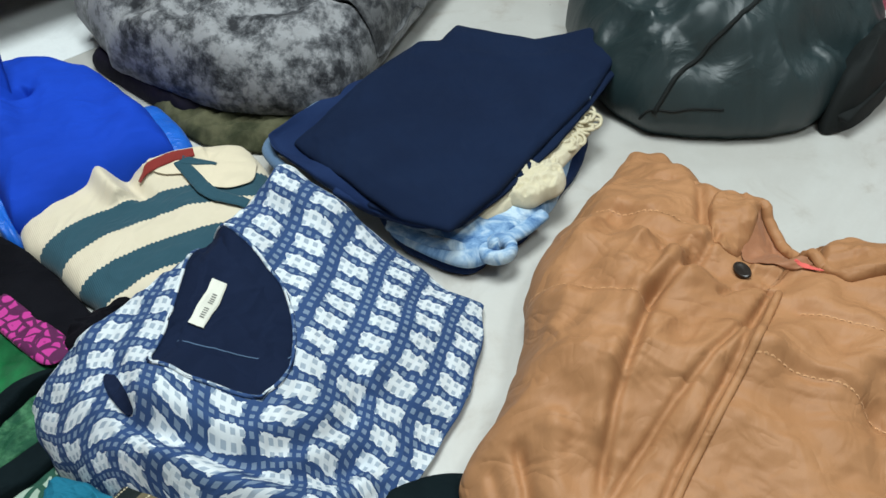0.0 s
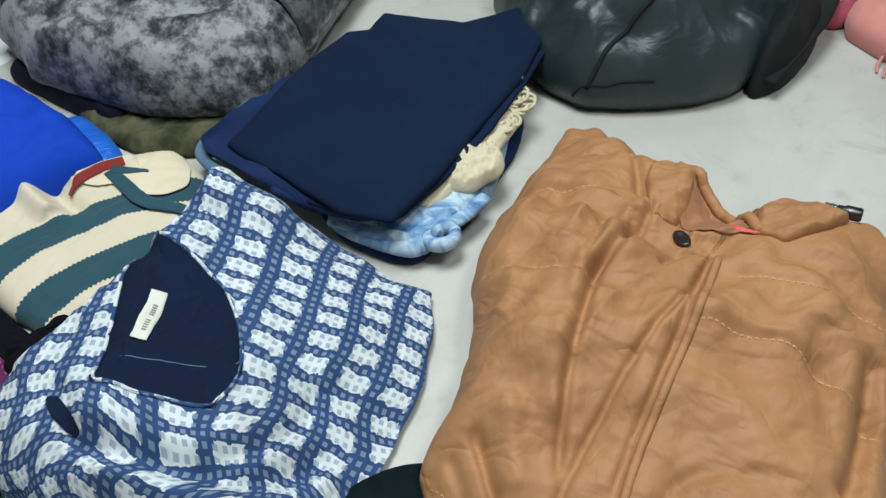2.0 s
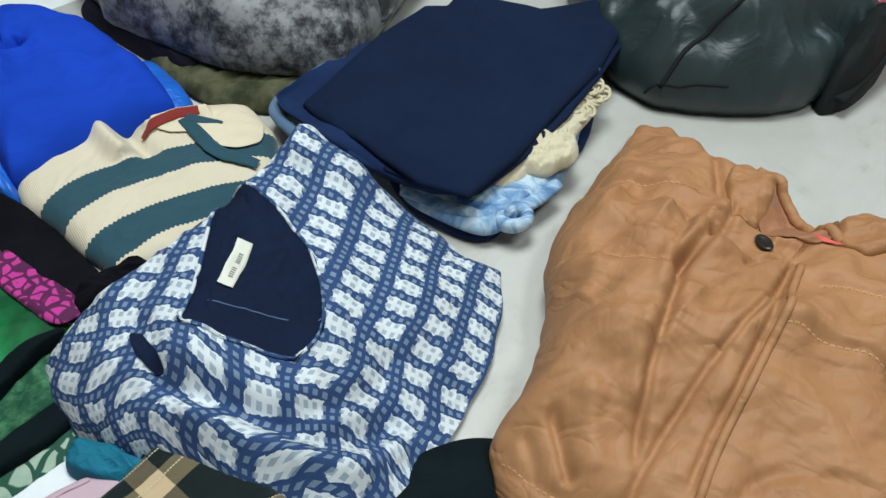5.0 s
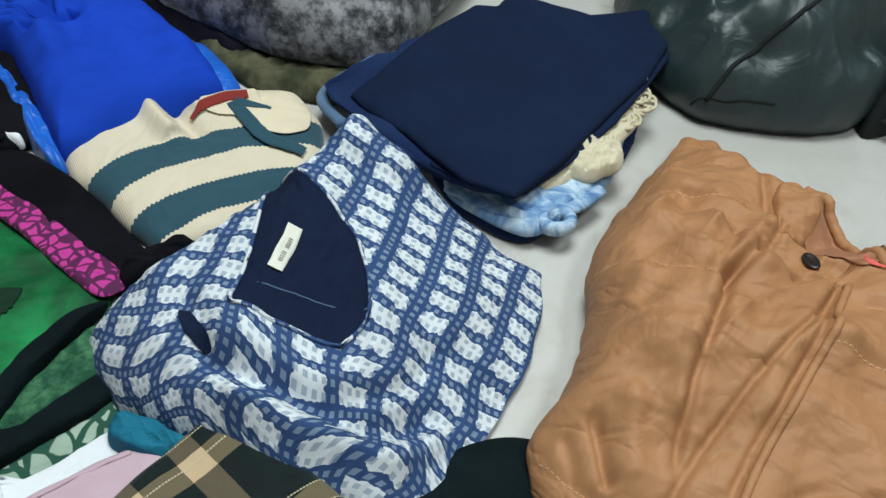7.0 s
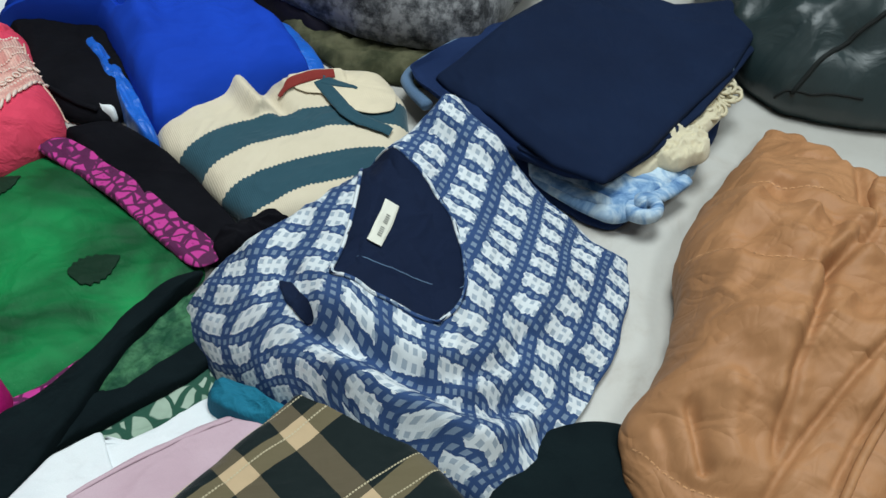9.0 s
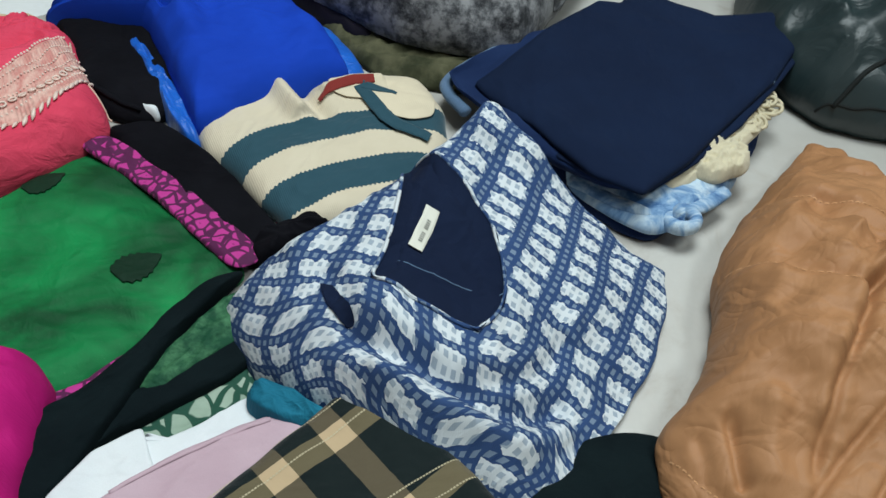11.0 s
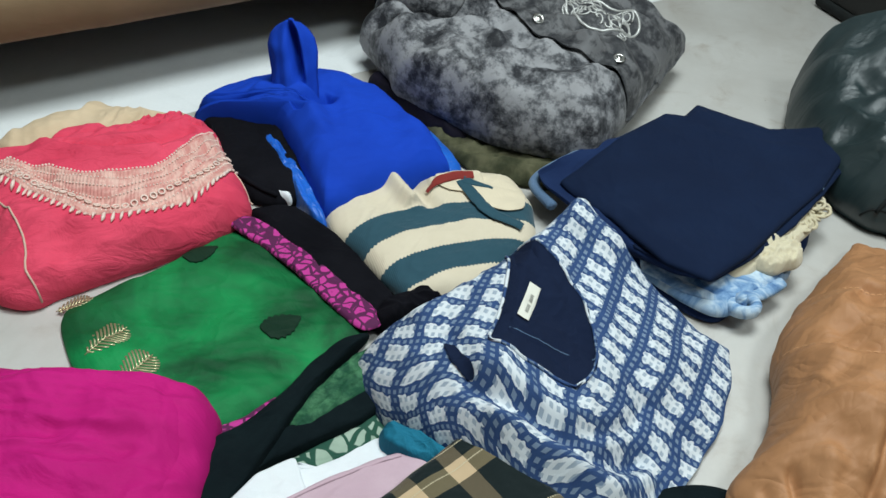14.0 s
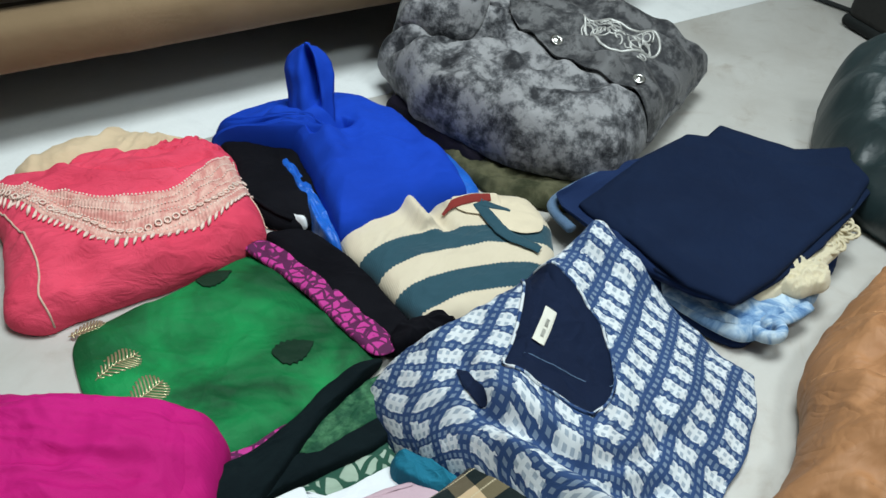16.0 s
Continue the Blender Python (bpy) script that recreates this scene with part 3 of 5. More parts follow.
for nm, sx, sy, x, y in (("wall_north", 7.2, 0.12, 0.4, 4.06), ("wall_south", 7.2, 0.12, 0.4, -2.46), ("wall_east", 0.12, 6.4, 3.06, 0.8), ("wall_west", 0.12, 6.4, -3.06, 0.8)):
    me = box(nm, (sx, sy, 2.8), Matrix.Translation((x, y, 1.4)), 0.004, 1)
    me.materials.append(M["wallpaint"])
    tagged(new(nm, me), "plain cream painted room wall", "wall", kind="structure")
me = box("ceiling", (7, 7, 0.1), Matrix.Translation((0, 0.8, 2.86)), 0.004, 1)
me.materials.append(M["ceilpaint"])
tagged(new("ceiling", me), "plain white painted ceiling", "ceiling", kind="structure")

# ---- sofa ----
sofa = thing("sofa", "brown suede sofa with rounded lower rail over a dark gap", "sofa", (-1.3, 1.6))
SO = Vector((-0.838, 1.200, 0))


def sofa_at(u, v, z):
    return SO + SD * u + SN * v + Vector((0, 0, z))


def sofa_roll(name, u0, u1, v, z, ry, rz, material, label=""):
    """A stuffed long rail: an uneven oval bar."""
    verts, faces, k, s = [], [], 90, 20
    for i in range(k + 1):
        u = u0 + (u1 - u0) * i / k
        w = 1 + 0.05 * float(pn(u * 5, 1.3, 5)) + 0.03 * float(pn(u * 17, 4.3, 6))
        for j in range(s):
            a = 2 * math.pi * j / s
            ca, sa = math.cos(a), math.sin(a)
            verts.append(tuple(sofa_at(u, v + ry * w * math.copysign(abs(ca) ** 0.7, ca), z + rz * w * math.copysign(abs(sa) ** 0.7, sa))))
    for i in range(k):
        faces += [(i * s + j, i * s + (j + 1) % s, (i + 1) * s + (j + 1) % s, (i + 1) * s + j) for j in range(s)]
    faces += [tuple(range(s)), tuple(k * s + j for j in range(s))[::-1]]
    v = np.array(verts)
    return part(name, build(name, verts, faces, (v[:, 0] * 0.6 + v[:, 1] * 0.8, v[:, 2] + 0.5 * v[:, 0])), material, sofa, label)


sofa_roll("lower_rail", -1.6, 1.0, -0.045, 0.172, 0.045, 0.046, "sofa")
sofa_roll("front_panel", -1.6, 1.0, -0.09, 0.305, 0.055, 0.092, "sofadark", "dark brown front panel")
sofa_roll("seat_cushion", -1.6, 1.0, -0.46, 0.44, 0.43, 0.07, "sofa")
sofa_roll("backrest", -1.6, 1.0, -0.88, 0.60, 0.10, 0.28, "sofa")
part("base", box("base", (2.5, 0.78, 0.10), Matrix.Translation(sofa_at(-0.3, -0.52, 0.2)) @ Matrix.Rotation(radians(ALONG), 4, "Z"), 0.01, 2), "sofadark", sofa)
# unseen boards, added to keep light out of the gap below the sofa
part("back_light_block", box("back_light_block", (2.6, 0.03, 0.5), Matrix.Translation(sofa_at(-0.3, -0.93, 0.255)) @ Matrix.Rotation(radians(ALONG), 4, "Z"), 0.008, 2), "sofadark", sofa)
for u in (-1.57, 0.97):
    part("side_light_block", box("side_light_block", (0.03, 0.72, 0.36), Matrix.Translation(sofa_at(u, -0.55, 0.185)) @ Matrix.Rotation(radians(ALONG), 4, "Z"), 0.008, 2), "sofadark", sofa)
for u in (-1.5, 0.9):
    for v in (-0.2, -0.85):
        p = sofa_at(u, v, 0)
        part("foot", lathe("foot", [(0.022, 0.0), (0.026, 0.01), (0.03, 0.155)], Matrix.Translation(p), 16), "case", sofa)

# ---- black suitcase ----
case = thing("suitcase", "black cloth suitcase standing on the marble floor", "suitcase", (0.46, 2.03))
CM = Matrix.Translation((0.505, 2.01, 0)) @ Matrix.Rotation(radians(-53), 4, "Z")
part("body", box("body", (0.38, 0.22, 0.5), CM @ Matrix.Translation((0, 0, 0.27)), 0.025, 3), "case", case)
part("base_strip", box("base_strip", (0.385, 0.225, 0.03), CM @ Matrix.Translation((0, 0, 0.017)), 0.012, 2), "webbing", case)
part("strap", box("strap", (0.26, 0.022, 0.005), Matrix.Translation((0.235, 2.25, 0.006)) @ Matrix.Rotation(radians(-32), 4, "Z"), 0.002, 1), "webbing", case)

# ---- duffel bag ----
duffel = thing("duffel_bag", "slumped dark green coated nylon duffel bag with piping", "bag", (0.44, 1.42))
duff_out = [(0.190, 1.36), (0.200, 1.29), (0.232, 1.215), (0.286, 1.164), (0.383, 1.158), (0.46, 1.170), (0.521, 1.192), (0.576, 1.243), (0.64, 1.31), (0.69, 1.40), (0.67, 1.52), (0.58, 1.62), (0.42, 1.67), (0.28, 1.66), (0.20, 1.58), (0.175, 1.45)]


def duff_relief(x, y):
    r = 0.016 * (creases(x, y, 0.15, 35, 1.8, 31) - 0.6) + 0.018 * (creases(x, y, 0.09, -30, 2.4, 33) ** 3 - 0.4)
    r = r + fold(x, y, [(0.33, 1.22), (0.40, 1.33), (0.56, 1.40)], 0.03, 0.016) + fold(x, y, [(0.26, 1.36), (0.40, 1.45), (0.60, 1.47)], 0.03, -0.022)
    r = r + fold(x, y, [(0.46, 1.21), (0.53, 1.28), (0.62, 1.30)], 0.025, -0.03)
    return r + fold(x, y, [(0.30, 1.20), (0.36, 1.21), (0.43, 1.20)], 0.012, -0.010)




def duff_high(x, y):
    """Stiff cloth hangs in flat panels between its ridges."""
    planes = (0.205 + 0.10 * (y - 1.40), 0.02 + 1.5 * (y - 1.150), 0.03 + 1.3 * (0.85 * (x - 0.185) + 0.53 * (y - 1.23)), 0.02 + 0.95 * (0.75 * (0.60 - x) + 0.66 * (y - 1.20)),
              0.05 + 0.9 * (0.70 - x), 0.06 + 1.0 * (1.67 - y), 0.150 + 0.55 * (x - 0.36) + 0.35 * (y - 1.28), 0.165 - 0.50 * (x - 0.44) + 0.45 * (y - 1.28))
    total = sum(np.exp(-70 * (p + 0.012 * pn(x * 9 + k, y * 9, 40 + k))) for k, p in enumerate(planes))
    return np.maximum(-np.log(total) / 70, 0.01)


duff = Drape(duff_out, duff_high, (0.41, 1.41), 14, 2.0, 0.03, relief=duff_relief, wob=0.004, seed=3, q=0.1, tuck=((0.985, 0.5), (0.955, 0.1), (0.6, 0.0)))
part("body", duff.mesh("body", 80, 300), "coated", duffel)
part("piping", tube("piping", along(duff.z, [(0.290, 1.170), (0.302, 1.180), (0.320, 1.196), (0.352, 1.215), (0.398, 1.235), (0.45, 1.29)], 0.001), 0.0035), "webbing", duffel)
part("seam", tube("seam", along(duff.z, [(0.272, 1.176), (0.310, 1.168), (0.350, 1.166), (0.385, 1.168)], 0.0), 0.002), "webbing", duffel)
end = Drape([(0.53, 1.185), (0.60, 1.215), (0.685, 1.32), (0.715, 1.42), (0.66, 1.42), (0.57, 1.30)], 0.10, None, 2.5, 1.6, 0.008, relief=lambda x, y: 0.02 * (creases(x, y, 0.05, 60, 2, 8) - 0.5), seed=5)
part("side_flap", end.mesh("side_flap", 30, 140), "webbing", duffel, "folded black end flap")
sp = smooth([(0.56, 1.20, 0.03), (0.62, 1.26, 0.05), (0.69, 1.34, 0.06), (0.725, 1.42, 0.09), (0.72, 1.50, 0.13), (0.66, 1.55, 0.16)], 3)
part("strap", tube("strap", resample(sp, 0.01), 0.016, 10, flat=0.3), "webbing", duffel)

# ---- pink things by the wall side ----
shawl = thing("shawl", "folded salmon pink shawl with a knotted fringe", "shawl", (0.86, 1.33))
sh = Drape([(0.735, 1.365), (0.775, 1.285), (0.84, 1.20), (1.02, 1.24), (1.05, 1.45), (0.90, 1.50), (0.80, 1.46)], 0.03, None, 8, 2, 0.02, relief=lambda x, y: 0.006 * creases(x, y, 0.06, 30, 2, 4))
part("fold", sh.mesh("fold", 30, 160), "rosepink", shawl)
for k in range(14):
    a = Vector((0.775 + 0.0075 * k, 1.285 - 0.008 * k, 0.006))
    p = [(a.x, a.y, 0.012), (a.x - 0.012 + 0.004 * math.sin(k * 2.1), a.y - 0.014, 0.006), (a.x - 0.018 + 0.006 * math.sin(k * 3.7), a.y - 0.030 - 0.006 * math.sin(k * 1.3), 0.003)]
    part("tassel", tube("tassel", smooth(p, 2), 0.0024, 6), "rosepink", shawl)
scarf = thing("printed_scarf", "folded pink and white printed scarf on the floor", "scarf", (0.83, 1.58))
sc = Drape([(0.70, 1.40), (0.74, 1.37), (0.82, 1.45), (0.95, 1.55), (0.97, 1.75), (0.80, 1.78), (0.70, 1.62)], 0.035, None, 6, 2, 0.012, relief=lambda x, y: 0.01 * creases(x, y, 0.06, 20, 2, 14))
part("fold", sc.mesh("fold", 30, 160), "floral", scarf)
part("hem", tube("hem", along(sc.z, [(0.705, 1.42), (0.75, 1.40), (0.80, 1.44)], 0.002), 0.004), "piping", scarf)

# ---- grey velvet coat ----
bag_out = [(-0.600, 1.58), (-0.622, 1.47), (-0.605, 1.40), (-0.622, 1.368), (-0.564, 1.294), (-0.513, 1.229), (-0.431, 1.183), (-0.325, 1.138), (-0.234, 1.135), (-0.154, 1.148), (-0.130, 1.215), (-0.096, 1.335), (-0.055, 1.47), (-0.020, 1.585), (-0.10, 1.625), (-0.22, 1.66), (-0.35, 1.69), (-0.50, 1.68)]


def bag_relief(x, y):
    r = 0.012 * (creases(x, y, 0.10, 20, 2.2, 12) - 0.6)
    r = r + fold(x, y, [(-0.63, 1.352), (-0.54, 1.342), (-0.46, 1.362), (-0.41, 1.38)], 0.018, -0.045) + fold(x, y, [(-0.56, 1.42), (-0.46, 1.43), (-0.40, 1.42)], 0.03, 0.03)
    return r


coat = Drape(bag_out, lambda x, y: 0.094 + 0.008 * pn(x * 7, y * 7, 9) - 0.22 * np.clip(x + 0.20, 0, 0.2), (-0.32, 1.42), 10, 2.2, 0.050, relief=bag_relief, wob=0.003, seed=9, turn=20, q=0.02, crumple=0.0015, tuck=((0.975, 0.6), (0.90, 0.3), (0.82, 0.0)))
velvet_coat = thing("velvet_coat", "folded grey crushed velvet coat with snap buttons and silver crest", "coat", (-0.32, 1.42))
part("body", coat.mesh("body", 80, 320), "velvet", velvet_coat)
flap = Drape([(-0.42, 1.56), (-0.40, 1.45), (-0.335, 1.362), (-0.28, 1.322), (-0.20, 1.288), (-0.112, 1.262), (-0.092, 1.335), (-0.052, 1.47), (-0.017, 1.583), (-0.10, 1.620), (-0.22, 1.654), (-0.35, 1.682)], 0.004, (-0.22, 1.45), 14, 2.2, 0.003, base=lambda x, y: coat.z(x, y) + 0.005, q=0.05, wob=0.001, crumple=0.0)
# the flap's nap shade is painted by this darker copy
part("flap", flap.mesh("flap", 40, 220), "velvet_nap_shade", velvet_coat)
slv = Drape([(-0.612, 1.385), (-0.56, 1.372), (-0.49, 1.365), (-0.445, 1.385), (-0.43, 1.43), (-0.46, 1.50), (-0.55, 1.56), (-0.615, 1.49)], 0.035, None, 4, 2, 0.012, base=lambda x, y: np.maximum(coat.z(x, y) - 0.004, 0.06), relief=lambda x, y: 0.016 * (creases(x, y, 0.04, 10, 2.5, 19) - 0.4), wob=0.005)
part("sleeve", slv.mesh("sleeve", 34, 160), "velvet", velvet_coat, "folded velvet sleeve")
for x, y in ((-0.303, 1.376), (-0.152, 1.322)):
    m = on_surface(flap.z, x, y, 0.005)
    s = part("snap_button", lathe("snap_button", [(0.011, 0), (0.0115, 0.002), (0.009, 0.0038), (0.0075, 0.0028), (0.004, 0.003), (0.003, 0.0042)], m, 24), "chrome", velvet_coat, "round steel snap button")
crest = part("crest", tube("crest", along(flap.z, [(-0.284, 1.514), (-0.237, 1.405), (-0.186, 1.399), (-0.119, 1.443), (-0.132, 1.475), (-0.209, 1.502)], 0.0, closed=True), 0.003, 6, True), "silver", velvet_coat, "silver thread embroidered crest")
rnd = random.Random(4)
for k in range(40):
    t, s = rnd.random(), rnd.random()
    cx, cy = -0.26 + 0.12 * t, 1.485 - 0.05 * t + (s - 0.6) * 0.07
    w = rnd.uniform(0.008, 0.017)
    a0 = rnd.uniform(0, 6)
    arc = [(cx + w * math.cos(a0 + 0.5 * j) * (1 - 0.07 * j), cy + w * math.sin(a0 + 0.5 * j) * (1 - 0.07 * j)) for j in range(9)]
    part("scroll", tube("scroll", along(flap.z, arc, 0.0, 0.003), 0.0019, 5), "silver", crest)

# cloths below the coat
olive = thing("olive_cloth", "crumpled olive green cloth under the velvet coat", "cloth", (-0.32, 1.17))
ol = Drape([(-0.46, 1.20), (-0.40, 1.13), (-0.32, 1.085), (-0.21, 1.09), (-0.15, 1.14), (-0.15, 1.26), (-0.30, 1.30), (-0.44, 1.28)], 0.012, None, 5, 2, 0.006, relief=lambda x, y: 0.022 * (creases(x, y, 0.035, 25, 2.5, 21) - 0.4))
part("fold", ol.mesh("fold", 40, 180), "olive", olive)
plum = thing("plum_cloth", "dark plum cloth bunched under the velvet coat", "cloth", (-0.5, 1.28))
pl = Drape([(-0.60, 1.30), (-0.50, 1.225), (-0.40, 1.155), (-0.36, 1.16), (-0.36, 1.25), (-0.50, 1.33)], 0.026, None, 4, 2, 0.01, relief=lambda x, y: 0.01 * creases(x, y, 0.04, 140, 2, 5))
part("fold", pl.mesh("fold", 30, 140), "plum", plum)

# ---- royal blue top, black cloth under it ----
under = thing("black_top", "folded black cotton top lying under the blue top", "top", (-0.68, 1.0))
ub = Drape([(-0.80, 1.055), (-0.745, 1.01), (-0.70, 0.938), (-0.64, 0.893), (-0.58, 0.90), (-0.55, 0.96), (-0.62, 1.08), (-0.72, 1.15), (-0.79, 1.12)], 0.018, None, 5, 2, 0.01, relief=lambda x, y: 0.008 * creases(x, y, 0.05, 120, 2, 6))
part("fold", ub.mesh("fold", 34, 160), "black", under)
part("hem", tube("hem", along(ub.z, [(-0.76, 1.03), (-0.705, 0.955), (-0.65, 0.91), (-0.60, 0.905)], 0.001), 0.0035), "black", under)
tag = thing("white_tag", "crumpled white fabric tag by the black top", "tag", (-0.60, 0.905))
tg = Drape([(-0.662, 0.952), (-0.638, 0.925), (-0.613, 0.905), (-0.577, 0.905), (-0.587, 0.934), (-0.625, 0.932), (-0.654, 0.963)], 0.012, None, 4, 2, 0.004, base=0.008, relief=lambda x, y: 0.006 * creases(x, y, 0.022, 130, 2, 9), q=0.1)
part("fold", tg.mesh("fold", 20, 80), "white", tag)

blue_top = thing("blue_top", "folded royal blue jersey top with a twisted sleeve", "top", (-0.55, 1.07))
blue_out = [(-0.800, 1.045), (-0.808, 1.090), (-0.784, 1.155), (-0.736, 1.188), (-0.659, 1.230), (-0.608, 1.235), (-0.534, 1.213), (-0.465, 1.162), (-0.389, 1.085), (-0.372, 1.052), (-0.432, 0.980), (-0.505, 0.890), (-0.520, 0.884), (-0.548, 0.918), (-0.604, 0.990), (-0.652, 1.052), (-0.700, 1.082), (-0.755, 1.058)]


def blue_relief(x, y):
    r = 0.007 * (creases(x, y, 0.12, 130, 2.2, 17) - 0.5)
    r = r + fold(x, y, [(-0.72, 1.10), (-0.66, 1.09), (-0.60, 1.06), (-0.56, 1.0)], 0.02, 0.016) + fold(x, y, [(-0.592, 1.125), (-0.605, 1.095), (-0.632, 1.058)], 0.011, -0.030)
    return r + fold(x, y, [(-0.68, 1.16), (-0.64, 1.10), (-0.60, 1.09)], 0.02, 0.02)


bl = Drape(blue_out, lambda x, y: 0.055 - 0.14 * np.clip(-0.70 - x, 0, 0.1), (-0.57, 1.08), 7, 2.0, 0.018, relief=blue_relief, wob=0.003, seed=11, turn=40, q=0.07, tuck=((0.985, 0.5), (0.95, 0.1), (0.6, 0.0)))
bl.arc = True
part("body", bl.mesh("body", 70, 280), "blue", blue_top)
part("satin_edge", Drape([(-0.70, 1.06), (-0.665, 1.055), (-0.60, 0.985), (-0.545, 0.925), (-0.505, 0.868), (-0.525, 0.866), (-0.575, 0.915), (-0.635, 0.985)], 0.02, None, 4, 2, 0.006, relief=lambda x, y: 0.012 * creases(x, y, 0.02, 130, 3, 3)).mesh("satin_edge", 24, 160), "blue_satin", blue_top, "shiny blue satin edge")
part("under_fold", Drape([(-0.46, 1.20), (-0.375, 1.115), (-0.352, 1.075), (-0.375, 1.03), (-0.44, 0.97), (-0.47, 1.05)], 0.022, None, 5, 2, 0.006).mesh("under_fold", 20, 120), "blue_satin", blue_top)
# the sleeve end that stands up as a loop
hood_v, hood_f = [], []
hb, ha = Vector((-0.645, 1.067, 0.040)), Vector((-0.664, 1.142, 0.180))
hr, hn = Vector((0.98, 0.18, 0)), Vector((0.12, -0.86, 0.48))
HALF = ((0.0, 0.030), (0.25, 0.040), (0.50, 0.0375), (0.75, 0.041), (0.87, 0.036), (0.95, 0.026), (1.0, 0.012))
for i in range(31):
    v = i / 30
    half = float(np.interp(v, [q[0] for q in HALF], [q[1] for q in HALF]))
    for j in range(25):
        c = -1 + 2 * j / 24
        groove = math.exp(-(((c - 0.28 + 0.42 * (v - 0.6)) / 0.17) ** 2)) * min(1, max(0, (v - 0.36) / 0.16)) * min(1, max(0, (1.0 - v) / 0.08))
        round_off = -0.030 * abs(c) ** 2.2 + 0.005 * float(pn(c * 3 + 4, v * 5, 12)) - 0.030 * max(0, 1 - v / 0.25) ** 2
        lip = 0.008 * math.exp(-(((c - 0.62 + 0.42 * (v - 0.6)) / 0.16) ** 2)) * min(1, max(0, (v - 0.3) / 0.2))
        hood_v.append(tuple(hb.lerp(ha, v) + hr * (half * c + 0.004 * math.sin(5 * v)) + hn * (0.012 + round_off - 0.034 * groove + lip)))
for i in range(30):
    hood_f += [(i * 25 + j, i * 25 + j + 1, (i + 1) * 25 + j + 1, (i + 1) * 25 + j) for j in range(24)]
hood_ob = part("sleeve", build("sleeve", hood_v, hood_f), "blue", blue_top, "upright sleeve end folded like a hood")
thick = hood_ob.modifiers.new("cloth", "SOLIDIFY")
thick.thickness = 0.004

# ---- striped knit polo ----
polo = thing("knit_polo", "folded cream and teal striped knit polo shirt", "polo shirt", (-0.39, 0.93))
polo_out = [(-0.545, 0.92), (-0.50, 0.965), (-0.457, 0.990), (-0.42, 1.01), (-0.372, 1.045), (-0.325, 1.072), (-0.275, 1.08), (-0.235, 1.03), (-0.215, 0.95), (-0.24, 0.86), (-0.30, 0.79), (-0.362, 0.765), (-0.41, 0.795), (-0.45, 0.828), (-0.50, 0.858)]


def polo_relief(x, y):
    r = 0.006 * (creases(x, y, 0.08, 30, 2.5, 41) - 0.5)
    r = r + fold(x, y, [(-0.455, 0.995), (-0.43, 0.96), (-0.40, 0.935)], 0.014, 0.022) + fold(x, y, [(-0.43, 1.01), (-0.405, 0.975), (-0.37, 0.945)], 0.012, -0.014)
    return r + fold(x, y, [(-0.395, 0.99), (-0.36, 1.02), (-0.32, 1.04)], 0.012, 0.010)


po = Drape(polo_out, 0.030, (-0.37, 0.92), 7, 2.2, 0.008, relief=polo_relief, seed=13, q=0.1)
po.uvf = lambda x, y: (0.8 * x + 0.6 * y, -0.6 * x + 0.8 * y - 0.03 * np.sin(np.pi * np.clip((0.8 * x + 0.6 * y - 0.1) / 0.3, 0, 1)))
part("body", po.mesh("body", 64, 260), "knit", polo)


def patch(name, surf, outline, lift, material, parent, label="", thick=0.0015, n=10, rings=12, segs=90, turn=0.0, q=0.2, centre=None):
    """A thin piece that follows the surface below it."""
    d = Drape(outline, thick, centre, n, 2, 0.0008, base=lambda x, y: surf(x, y) + lift, wob=0.0, q=q, turn=turn)
    return part(name, d.mesh(name, rings, segs), material, parent, label)


patch("collar_band", po.z, [(-0.39, 0.992), (-0.372, 1.035), (-0.325, 1.066), (-0.280, 1.072), (-0.250, 1.035), (-0.243, 0.985), (-0.268, 0.962), (-0.307, 0.972), (-0.335, 0.993), (-0.365, 0.985)], 0.002, "knit_cream", polo, "cream ribbed collar", centre=(-0.31, 1.02))
ribbon("neck_tape", po.z, [(-0.392, 0.975), (-0.374, 0.997), (-0.356, 1.014), (-0.332, 1.026)], [0.006, 0.011, 0.012, 0.010], 0.005, "knit_red", polo, "brick red neck tape")
ribbon("placket", po.z, [(-0.348, 1.010), (-0.322, 0.985), (-0.297, 0.957), (-0.272, 0.946), (-0.240, 0.940)], [0.016, 0.018, 0.020, 0.018, 0.016], 0.0045, "knit_teal", polo, "teal placket")
ribbon("placket_tip", po.z, [(-0.345, 1.012), (-0.322, 1.012), (-0.298, 1.010)], [0.012, 0.014, 0.004], 0.005, "knit_teal", polo)

# ---- stack of trousers ----
dark = thing("dark_trousers", "dark folded trousers at the bottom of the stack", "trousers", (0.06, 1.05))
dk = Drape([(0.205, 1.165), (0.188, 1.085), (0.160, 1.03), (0.138, 0.985), (0.110, 0.935), (0.075, 0.905), (0.045, 0.868), (0.01, 0.876), (-0.05, 0.91), (-0.10, 1.0), (0.0, 1.25), (0.16, 1.27)], 0.012, (0.06, 1.02), 9, 2.2, 0.008, relief=lambda x, y: 0.004 * creases(x, y, 0.05, 40, 2, 2), seed=2)
part("fold", dk.mesh("fold", 36, 180), "denim", dark)

